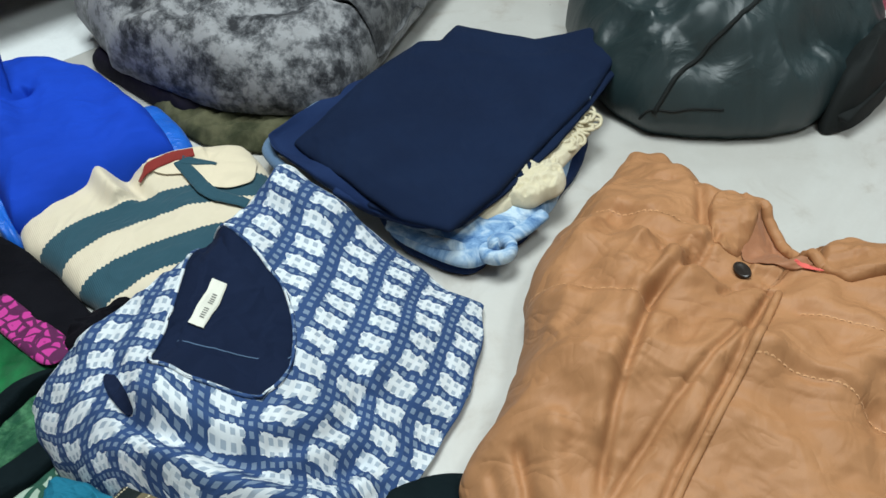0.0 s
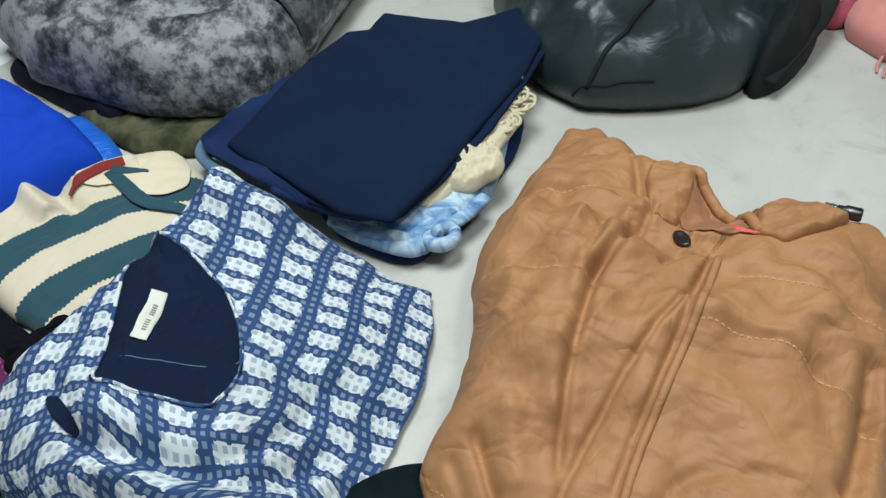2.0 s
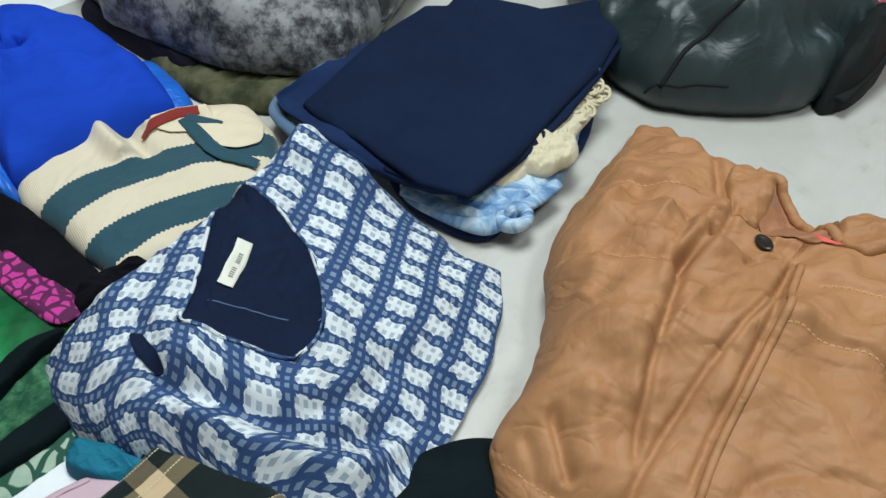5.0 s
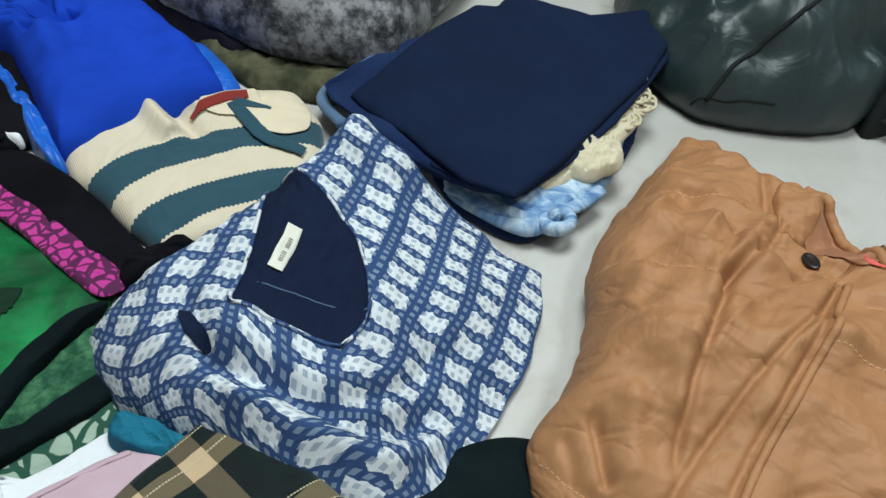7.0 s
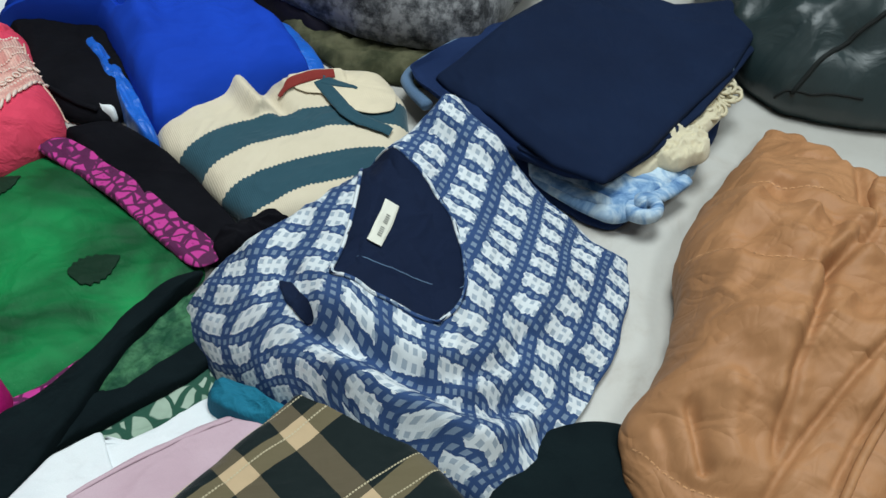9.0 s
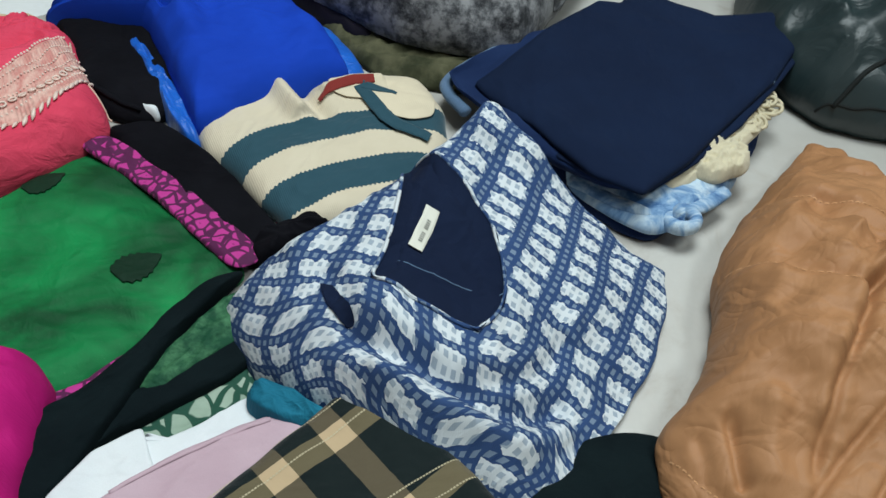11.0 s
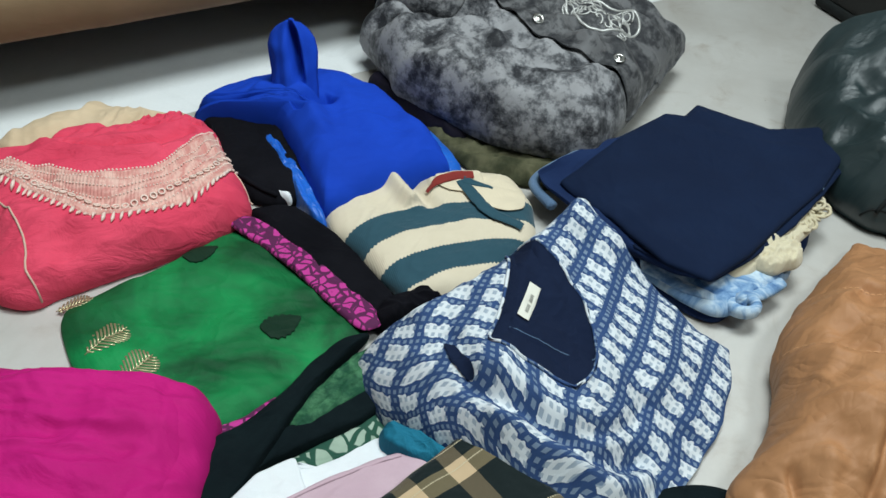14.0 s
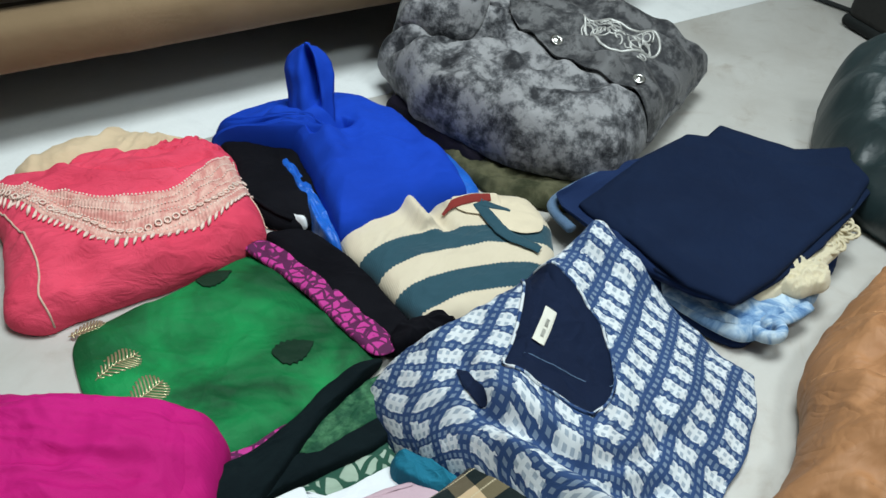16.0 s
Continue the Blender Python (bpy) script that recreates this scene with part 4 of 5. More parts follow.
jeans_pale = thing("tie_dye_jeans", "pale blue tie-dye jeans with a knotted hem", "jeans", (0.07, 1.0))
tie_out = [(0.188, 1.16), (0.172, 1.075), (0.148, 0.985), (0.11, 0.93), (0.08, 0.892), (0.045, 0.862), (0.012, 0.872), (-0.03, 0.893), (-0.07, 0.925), (-0.06, 1.05), (0.02, 1.2), (0.14, 1.24)]
ty = Drape(tie_out, 0.022, (0.06, 1.03), 8, 2, 0.008, base=0.016, relief=lambda x, y: 0.005 * (creases(x, y, 0.06, 60, 3, 51) - 0.3), seed=7, turn=60)
part("leg", ty.mesh("leg", 48, 220), "tiedye", jeans_pale)
knot = smooth([(0.076 + (0.027 - 0.0021 * k) * math.cos(k * 0.8 + 2.2), 0.890 + (0.023 - 0.0018 * k) * math.sin(k * 0.8 + 2.2), 0.030 + 0.0012 * k) for k in range(12)], 2)
part("rolled_hem", tube("rolled_hem", resample(knot, 0.004), 0.0080, 12, flat=1.3), "tiedye", jeans_pale, "knotted rolled hem")
part("hem_lip", tube("hem_lip", resample(smooth([(-0.06, 0.925, 0.032), (0.0, 0.892, 0.036), (0.05, 0.885, 0.036), (0.10, 0.915, 0.036), (0.13, 0.955, 0.034)], 3), 0.004), 0.010, 10, flat=0.7), "tiedye", jeans_pale)

lace = thing("lace_top", "cream crocheted lace top folded inside the stack", "top", (0.12, 1.05))
lc = Drape([(0.192, 1.150), (0.198, 1.112), (0.164, 1.050), (0.128, 1.000), (0.088, 0.948), (0.055, 0.918), (0.03, 0.95), (0.06, 1.02), (0.12, 1.12)], 0.010, (0.10, 1.035), 6, 2, 0.004, base=0.040, relief=lambda x, y: 0.006 * creases(x, y, 0.018, 50, 2, 61))
part("fold", lc.mesh("fold", 30, 160), "lace", lace)
for k in range(16):
    t = k / 15
    cx, cy = 0.200 - 0.072 * t + 0.004 * math.sin(k * 2.3), 1.142 - 0.105 * t + 0.003 * math.cos(k * 1.7)
    for s in (0, 1):
        ox, oy = cx - 0.009 * s + 0.004, cy + 0.011 * s - 0.008
        ring = [(ox + 0.0085 * math.cos(a), oy + 0.0075 * math.sin(a), 0.052 + 0.004 * math.sin(a + k) + 0.004 * s) for a in np.linspace(0, 2 * math.pi, 12, endpoint=False)]
        part("crochet_loop", tube("crochet_loop", ring, 0.0026, 6, True), "lace", lace)
tuft = Drape([(0.162, 1.025), (0.152, 0.982), (0.112, 0.946), (0.066, 0.962), (0.075, 1.03), (0.12, 1.045)], 0.012, None, 2.4, 1.6, 0.005, base=0.044, relief=lambda x, y: 0.012 * creases(x, y, 0.014, 40, 1.6, 71), wob=0.006)
part("gathered_tuft", tuft.mesh("gathered_tuft", 26, 120), "lace", lace)

denim = thing("dark_jeans", "folded dark blue denim jeans with a turned hem", "jeans", (0.0, 1.08))
dn_out = [(0.222, 1.30), (0.215, 1.21), (0.185, 1.14), (0.12, 1.03), (0.065, 0.945), (0.022, 0.897), (-0.03, 0.898), (-0.085, 0.915), (-0.155, 0.972), (-0.228, 1.035), (-0.240, 1.062), (-0.20, 1.125), (-0.11, 1.22), (0.05, 1.33)]
dn = Drape(dn_out, 0.012, (0.0, 1.09), 16, 2.4, 0.010, base=0.048, relief=lambda x, y: 0.003 * creases(x, y, 0.06, 40, 2, 81) - 0.045 * np.clip((-0.14 - x) / 0.1, 0, 1), seed=8, turn=35, q=0.08)
part("leg", dn.mesh("leg", 46, 240), "denim", denim)
part("turned_hem", tube("turned_hem", resample(smooth([(-0.205, 1.005, 0.040), (-0.238, 1.045, 0.036), (-0.242, 1.065, 0.038), (-0.22, 1.10, 0.044), (-0.18, 1.145, 0.052)], 3), 0.004), 0.009, 10, flat=0.8), "denim_in", denim, "paler turned hem")
part("edge_fold", tube("edge_fold", resample(smooth([(-0.13, 0.952, 0.058), (-0.07, 0.915, 0.060), (-0.02, 0.900, 0.060), (0.02, 0.899, 0.060), (0.07, 0.957, 0.060), (0.13, 1.05, 0.062), (0.20, 1.17, 0.064)], 3), 0.005), 0.006, 10), "denim", denim)
part("belt_loop", box("belt_loop", (0.026, 0.012, 0.006), Matrix.Translation((0.183, 1.155, 0.078)) @ Matrix.Rotation(radians(28), 4, "Z") @ Matrix.Rotation(radians(20), 4, "Y"), 0.002, 2), "denim_in", denim)
part("thread_end", tube("thread_end", smooth([(-0.012, 0.894, 0.070), (0.0, 0.888, 0.074), (0.006, 0.896, 0.076), (0.016, 0.894, 0.074)], 3), 0.0008, 5), "white", denim, "loose white thread")

navy = thing("navy_trousers", "neatly folded smooth navy blue trousers on the stack", "trousers", (0.03, 1.1))
nv_out = [(-0.001, 1.338), (0.06, 1.318), (0.122, 1.302), (0.200, 1.338), (0.275, 1.372), (0.240, 1.262), (0.195, 1.155), (0.132, 1.05), (0.074, 0.948), (0.018, 0.872), (-0.042, 0.890), (-0.09, 0.930), (-0.145, 0.985), (-0.203, 1.05), (-0.165, 1.118), (-0.115, 1.195), (-0.056, 1.282), (-0.022, 1.287)]
nv = Drape(nv_out, 0.009, (0.03, 1.11), 26, 2.8, 0.004, base=lambda x, y: 0.068 - 0.02 * np.clip((-0.12 - x) / 0.06, 0, 1), q=0.02, relief=lambda x, y: 0.004 * creases(x, y, 0.12, 55, 2, 91) + fold(x, y, [(0.0, 1.24), (0.1, 1.235), (0.2, 1.25)], 0.012, 0.003) + fold(x, y, [(-0.12, 0.99), (-0.04, 0.925), (0.01, 0.905)], 0.012, 0.003), seed=4, turn=35, wob=0.0003)
part("upper_leg", nv.mesh("upper_leg", 56, 280), "navy", navy)
nv2_out = [(0.285, 1.372), (0.250, 1.26), (0.205, 1.165), (0.145, 1.05), (0.08, 0.952), (0.026, 0.886), (-0.03, 0.892), (-0.09, 0.920), (0.0, 1.1), (0.12, 1.28)]
nv2 = Drape(nv2_out, 0.004, (0.07, 1.09), 16, 2.4, 0.006, base=0.060, q=0.05, turn=35)
part("lower_leg", nv2.mesh("lower_leg", 20, 200), "navy", navy)

# ---- printed blouse ----
shirt = thing("printed_blouse", "navy and white block printed cotton blouse with a navy neck facing", "blouse", (-0.17, 0.72))
shirt_out = [(-0.180, 0.908), (-0.160, 0.912), (-0.139, 0.904), (-0.098, 0.896), (-0.048, 0.873), (-0.006, 0.850), (0.022, 0.831), (0.062, 0.818), (0.061, 0.75), (0.050, 0.692), (0.029, 0.638), (0.006, 0.588), (-0.022, 0.54), (-0.07, 0.487), (-0.13, 0.478), (-0.21, 0.50), (-0.278, 0.532), (-0.302, 0.544), (-0.334, 0.562), (-0.368, 0.590), (-0.392, 0.625), (-0.385, 0.66), (-0.362, 0.69), (-0.333, 0.715), (-0.304, 0.745), (-0.274, 0.785), (-0.256, 0.815), (-0.230, 0.846), (-0.207, 0.876)]
neck = [(-0.249, 0.809), (-0.241, 0.815), (-0.220, 0.802), (-0.196, 0.789), (-0.157, 0.756), (-0.137, 0.729), (-0.123, 0.685), (-0.118, 0.647), (-0.137, 0.604), (-0.169, 0.605), (-0.201, 0.606), (-0.243, 0.618), (-0.240, 0.636), (-0.236, 0.670), (-0.240, 0.738), (-0.247, 0.781)]
neck_d = Drape(neck, 1.0, (-0.185, 0.70), wob=0.0, q=0.03, crumple=0.0)


def shirt_high(x, y):
    h = np.interp(x, (-0.40, -0.32, -0.22, -0.12, -0.03, 0.03, 0.06), (0.060, 0.094, 0.128, 0.086, 0.052, 0.026, 0.015))
    h = h + 0.06 * np.clip(y - 0.80, 0, 0.2) - 0.35 * np.clip(0.70 - y, 0, 0.1) * np.clip((x + 0.12) / 0.06, 0, 1)
    return h


def shirt_relief(x, y):
    r = 0.008 * (creases(x, y, 0.06, -35, 2.6, 101) - 0.6)
    r = r + fold(x, y, [(-0.27, 0.60), (-0.20, 0.575), (-0.12, 0.57), (-0.07, 0.62), (-0.03, 0.70)], 0.013, 0.009)
    r = r + fold(x, y, [(-0.26, 0.575), (-0.18, 0.548), (-0.10, 0.545), (-0.04, 0.60)], 0.011, -0.014)
    r = r + fold(x, y, [(-0.23, 0.545), (-0.15, 0.52), (-0.08, 0.525), (-0.03, 0.58)], 0.012, 0.012)
    r = r + fold(x, y, [(-0.13, 0.56), (-0.08, 0.60), (-0.05, 0.66)], 0.010, -0.013)
    r = r + fold(x, y, [(-0.29, 0.64), (-0.26, 0.60), (-0.25, 0.575)], 0.012, -0.008)
    r = r + fold(x, y, [(-0.34, 0.66), (-0.29, 0.70), (-0.26, 0.74)], 0.014, 0.008)
    inside = np.clip((1 - neck_d.f(x, y)) * 6, 0, 1)
    return r - 0.012 * inside


def shirt_warp(x, y):
    wv = np.clip((0.68 - y) / 0.15, 0, 1)
    return x + 0.010 * pn(x * 9, y * 9, 4) + wv * 0.012 * np.sin(y * 60 + x * 20), y + 0.010 * pn(x * 9 + 7, y * 9, 6) + wv * (0.05 * (x + 0.17) + 0.014 * np.sin(x * 34 + 1.0))


sh_d = Drape(shirt_out, shirt_high, (-0.17, 0.72), 5.5, 1.9, lambda x, y: 0.012 + 0.034 * np.clip((y - 0.81) / 0.09, 0, 1) * np.clip((-0.06 - x) / 0.08, 0, 1), base=lambda x, y: 0.040 * np.clip((y - 0.84) / 0.08, 0, 1), relief=shirt_relief, wob=0.003, seed=23, crumple=0.003, turn=80, warp=shirt_warp, q=0.04)
sh_d.arc = True
part("body", sh_d.mesh("body", 100, 420), "print", shirt)
facing = patch("neck_facing", sh_d.z, neck, 0.001, "lining", shirt, "plain navy neck facing", 0.0015, 20, 40, 200, centre=(-0.185, 0.70), q=0.03)
part("facing_seam", tube("facing_seam", along(sh_d.z, [(-0.233, 0.648), (-0.195, 0.645), (-0.157, 0.650), (-0.122, 0.658)], 0.0036), 0.0006, 6), "denim_in", facing)
part("neck_binding", tube("neck_binding", along(sh_d.z, neck, 0.0015, closed=True), 0.0020, 8, True), "print", shirt)
label = ribbon("care_label", sh_d.z, [(-0.205, 0.728), (-0.2065, 0.708), (-0.208, 0.690), (-0.211, 0.666)], 0.0145, 0.0058, "cream_tag", shirt, "cream woven neck label", 0.0008)
for k in range(2):
    for j in range(5):
        t = 0.28 + 0.34 * k + 0.05 * j
        p = (-0.2065 - 0.005 * t, 0.728 - 0.062 * t)
        ribbon("text_bar", sh_d.z, [(p[0] + 0.0005, p[1]), (p[0] + 0.002, p[1] + 0.0002), (p[0] + 0.0045, p[1])], 0.0015, 0.0070, "ink", label, "", 0.0003)
patch("sleeve_opening", sh_d.z, [(-0.291, 0.622), (-0.275, 0.617), (-0.251, 0.588), (-0.244, 0.576), (-0.259, 0.580), (-0.279, 0.599)], 0.0008, "lining", shirt, "dark slit of the folded sleeve", 0.0008)
rg = thing("metal_ring", "small steel ring at the hem of the printed blouse", "ring", (-0.075, 0.478))
part("hoop", tube("hoop", [(-0.075 + 0.012 * math.cos(a), 0.470 + 0.012 * math.sin(a), 0.010) for a in np.linspace(0, 2 * math.pi, 20, endpoint=False)], 0.002, 6, True), "chrome", rg)

# ---- tan quilted jacket ----
jacket = thing("quilted_jacket", "tan quilted nylon jacket lying open-necked on the floor", "jacket", (0.32, 0.72))
jack_out = [(0.312, 1.068), (0.294, 1.106), (0.254, 1.100), (0.208, 1.016), (0.165, 0.938), (0.136, 0.878), (0.114, 0.832), (0.104, 0.790), (0.107, 0.750), (0.098, 0.712), (0.094, 0.685), (0.086, 0.652), (0.070, 0.622), (0.052, 0.596), (0.046, 0.565), (0.054, 0.53), (0.085, 0.48), (0.15, 0.43), (0.28, 0.40), (0.40, 0.43), (0.46, 0.50), (0.485, 0.58), (0.525, 0.68), (0.575, 0.76), (0.570, 0.805), (0.535, 0.818), (0.51, 0.835), (0.475, 0.868), (0.440, 0.862), (0.416, 0.826), (0.403, 0.86), (0.400, 0.93), (0.385, 0.975), (0.362, 0.988), (0.342, 0.994), (0.322, 1.045)]


SEWN = ([(0.364, 0.722), (0.401, 0.705), (0.452, 0.682), (0.52, 0.65)], [(0.295, 0.653), (0.350, 0.645), (0.392, 0.630), (0.423, 0.606), (0.46, 0.57)], [(0.108, 0.775), (0.140, 0.760), (0.175, 0.742), (0.221, 0.714)], [(0.055, 0.555), (0.087, 0.521), (0.131, 0.507), (0.154, 0.505)], [(0.17, 0.90), (0.23, 0.872), (0.285, 0.852)], [(0.262, 0.519), (0.283, 0.529), (0.323, 0.522), (0.349, 0.515)])


def quilt(x, y):
    """The padding sinks along each sewn line."""
    r = 0.0
    for pts in SEWN:
        d, _ = seg_dist(x, y, smooth(pts, 2))
        r = r - 0.0045 * np.exp(-((d / 0.006) ** 2)) - 0.004 * np.exp(-((d / 0.02) ** 2))
    return r


def jack_relief(x, y):
    r = quilt(x, y) + 0.006 * (creases(x, y, 0.055, 48, 3.6, 139) ** 4 - 0.25) * np.clip((0.30 - x) / 0.10, 0.25, 1)
    r = r + 0.005 * (creases(x, y, 0.085, 66, 3.0, 121) - 0.6) + 0.0026 * creases(x, y, 0.024, 20, 3.2, 131) + 0.004 * (creases(x, y, 0.05, -15, 2.4, 133) ** 3 - 0.4)
    # the front panel folds over the placket along a jagged line
    r = r + fold(x, y, [(0.316, 0.855), (0.301, 0.830), (0.274, 0.786), (0.225, 0.737), (0.209, 0.692), (0.184, 0.631), (0.172, 0.576), (0.165, 0.53)], 0.0055, -0.011)
    r = r + fold(x, y, [(0.298, 0.850), (0.262, 0.796), (0.211, 0.745), (0.196, 0.696), (0.170, 0.635), (0.158, 0.58)], 0.010, 0.008)
    # the placket's edge and the corded zip
    r = r + fold(x, y, [(0.352, 0.762), (0.305, 0.695), (0.243, 0.632), (0.192, 0.565), (0.161, 0.516), (0.153, 0.480)], 0.0045, -0.009)
    r = r + fold(x, y, [(0.360, 0.752), (0.322, 0.670), (0.279, 0.596), (0.250, 0.548), (0.228, 0.505), (0.212, 0.465)], 0.014, 0.006)
    r = r + fold(x, y, [(0.340, 0.748), (0.300, 0.676), (0.258, 0.604), (0.229, 0.557), (0.207, 0.513)], 0.004, -0.007)
    # puckers of the sleeve side and round the neck
    r = r + fold(x, y, [(0.096, 0.592), (0.107, 0.545), (0.112, 0.525)], 0.006, -0.010) + fold(x, y, [(0.073, 0.574), (0.085, 0.53)], 0.007, -0.007) + fold(x, y, [(0.125, 0.61), (0.128, 0.56), (0.130, 0.53)], 0.012, 0.007)
    r = r + fold(x, y, [(0.305, 0.965), (0.305, 0.93), (0.300, 0.89), (0.296, 0.86)], 0.007, -0.010) + fold(x, y, [(0.255, 0.985), (0.275, 0.982), (0.295, 0.968)], 0.005, -0.006)
    r = r + fold(x, y, [(0.22, 0.83), (0.215, 0.79), (0.195, 0.76)], 0.009, 0.006) + fold(x, y, [(0.24, 0.80), (0.232, 0.77), (0.212, 0.742)], 0.005, -0.007) + fold(x, y, [(0.12, 0.70), (0.15, 0.725), (0.19, 0.728)], 0.012, 0.006)
    r = r + fold(x, y, [(0.365, 0.89), (0.378, 0.84), (0.385, 0.79)], 0.012, -0.014)
    r = r + fold(x, y, [(0.285, 0.735), (0.305, 0.752), (0.328, 0.761), (0.342, 0.758), (0.356, 0.752)], 0.0045, -0.009) + fold(x, y, [(0.278, 0.82), (0.262, 0.763), (0.239, 0.742), (0.212, 0.722)], 0.006, -0.010) + fold(x, y, [(0.33, 0.79), (0.36, 0.785), (0.385, 0.79)], 0.006, 0.008)
    r = r + fold(x, y, [(0.42, 0.66), (0.41, 0.60), (0.40, 0.54)], 0.014, -0.010) + fold(x, y, [(0.47, 0.64), (0.45, 0.58), (0.40, 0.50)], 0.012, -0.022)
    return r


jk = Drape(jack_out, lambda x, y: 0.104 - 0.06 * np.clip(0.16 - x, 0, 0.2) - 0.27 * np.clip(y - 0.80, 0, 0.3) - 0.034 * np.exp(-(((x - 0.345) / 0.080) ** 2) - ((y - 0.80) / 0.085) ** 2) - 0.25 * np.clip(0.66 - y, 0, 0.2) * np.clip((0.33 - x) / 0.14, 0, 1), (0.31, 0.73), 4.4, 1.8, lambda x, y: 0.046 - 0.026 * np.clip((0.66 - y) / 0.1, 0, 1) - 0.022 * np.clip((y - 0.92) / 0.12, 0, 1), relief=jack_relief, wob=0.005, seed=29, turn=-20, q=0.10, crumple=0.0007, tuck=((0.985, 0.5), (0.955, 0.1), (0.6, 0.0)))
jk.arc = True
part("body", jk.mesh("body", 120, 460), "jacket", jacket)
patch("inner_collar", jk.z, [(0.352, 0.900), (0.368, 0.880), (0.385, 0.842), (0.396, 0.792), (0.378, 0.776), (0.352, 0.786), (0.333, 0.812), (0.338, 0.850)], 0.001, "jacket_in", jacket, "darker inner collar lining")
for nm, pts, hi in (("collar", [(0.306, 0.892), (0.318, 0.916), (0.336, 0.926), (0.360, 0.922), (0.364, 0.890), (0.350, 0.852), (0.326, 0.818), (0.306, 0.808), (0.302, 0.845)], 0.006), ("collar_far_side", [(0.398, 0.782), (0.410, 0.822), (0.442, 0.838), (0.474, 0.820), (0.492, 0.782), (0.452, 0.766), (0.415, 0.758)], 0.013)):
    cd = Drape(pts, hi, None, 5.0, 2.0, 0.004, base=lambda x, y: jk.z(x, y) - 0.004, relief=lambda x, y: 0.007 * (creases(x, y, 0.030, 75, 2.6, 137) - 0.4), wob=0.002, seed=6, q=0.10)
    part(nm, cd.mesh(nm, 30, 130), "jacket", jacket)
part("collar_edge", tube("collar_edge", along(jk.z, [(0.352, 0.918), (0.370, 0.893), (0.388, 0.850), (0.398, 0.810), (0.404, 0.786)], 0.004), 0.0065, 10), "jacket", jacket)
part("zip_cord", tube("zip_cord", along(jk.z, [(0.350, 0.750), (0.310, 0.674), (0.267, 0.602), (0.238, 0.555), (0.217, 0.513), (0.203, 0.474)], 0.001), 0.0042, 10), "jacket", jacket, "corded edge of the zip placket")
for pts in SEWN[:5]:
    part("quilting_stitch", stitches("quilting_stitch", jk.z, pts, 0.0045, 0.002, 0.0006, 0.0008), "tan_thread", jacket)
bt = part("button", lathe("button", [(0.0122, 0.0), (0.0126, 0.0010), (0.0118, 0.0024), (0.009, 0.0028), (0.0075, 0.0022), (0.0, 0.0020)], on_surface(jk.z, 0.321, 0.781, 0.0012) @ Matrix.Rotation(radians(-145), 4, "Z") @ Matrix.Diagonal((1.05, 0.62, 1, 1)), 28), "button", jacket, "round dark brown snap button")
patch("coral_tape", jk.z, [(0.366, 0.7875), (0.378, 0.7825), (0.397, 0.7785), (0.3965, 0.772), (0.380, 0.7775)], 0.002, "coral", jacket, "coral red tape end")
zm = on_surface(jk.z, 0.494, 0.792, 0.008, -10)
toggle = part("cord_lock", lathe("cord_lock", [(0.006, -0.012), (0.0075, -0.010), (0.0075, 0.004), (0.0062, 0.006), (0.0062, 0.012), (0.004, 0.014)], zm @ Matrix.Rotation(radians(90), 4, "Y"), 16), "gunmetal", jacket, "dark metal cord lock")
part("spring", tube("spring", [tuple(zm @ Vector((0.014 + 0.0016 * k / 6, 0.006 * math.cos(k), 0.006 * math.sin(k)))) for k in range(40)], 0.0008, 5), "chrome", toggle)

# ---- dark cloth between the jacket and the printed blouse ----
dkc = thing("dark_cloth", "dark green-black folded cloth between jacket and top", "cloth", (0.0, 0.5))
dc = Drape([(-0.06, 0.555), (-0.012, 0.588), (0.055, 0.604), (0.10, 0.58), (0.12, 0.50), (0.05, 0.40), (-0.05, 0.40), (-0.11, 0.46)], 0.010, None, 9, 2.2, 0.005, relief=lambda x, y: 0.006 * creases(x, y, 0.05, 20, 2, 141))
part("fold", dc.mesh("fold", 34, 160), "darkgreen", dkc)

# ---- plaid shirt ----
plaid_shirt = thing("plaid_shirt", "dark green plaid flannel shirt with tan crossings, folded", "shirt", (-0.2, 0.46))
pd = Drape([(-0.231, 0.565), (-0.19, 0.540), (-0.15, 0.510), (-0.10, 0.472), (-0.05, 0.43), (-0.10, 0.33), (-0.22, 0.30), (-0.34, 0.37), (-0.315, 0.43), (-0.285, 0.475)], 0.012, (-0.20, 0.44), 14, 2.4, 0.008, base=lambda x, y: 0.052 + 0.0 * x, q=0.1, relief=lambda x, y: 0.003 * creases(x, y, 0.08, 50, 2, 151), turn=53)
part("fold", pd.mesh("fold", 40, 200), "plaid", plaid_shirt)
for o in (0.0, 0.024):
    part("band_stitch", stitches("band_stitch", pd.z, [(-0.224 + 0.82 * o, 0.553 - 0.57 * o), (-0.27 + 0.82 * o, 0.494 - 0.57 * o), (-0.325 + 0.82 * o, 0.418 - 0.57 * o)], 0.0020, 0.0009, 0.0007, 0.0006), "thread", plaid_shirt)
for o in (0.0, 0.022):
    part("band_stitch", stitches("band_stitch", pd.z, [(-0.128 + 0.8 * o, 0.500 - 0.6 * o), (-0.165 + 0.8 * o, 0.466 - 0.6 * o), (-0.20 + 0.8 * o, 0.425 - 0.6 * o)], 0.0020, 0.0009, 0.0007, 0.0006), "thread", plaid_shirt)
pu = Drape([(-0.225, 0.555), (-0.12, 0.48), (-0.06, 0.43), (-0.11, 0.335), (-0.22, 0.31), (-0.325, 0.375), (-0.28, 0.47)], 0.03, (-0.20, 0.44), 10, 2.2, 0.02, q=0.12)
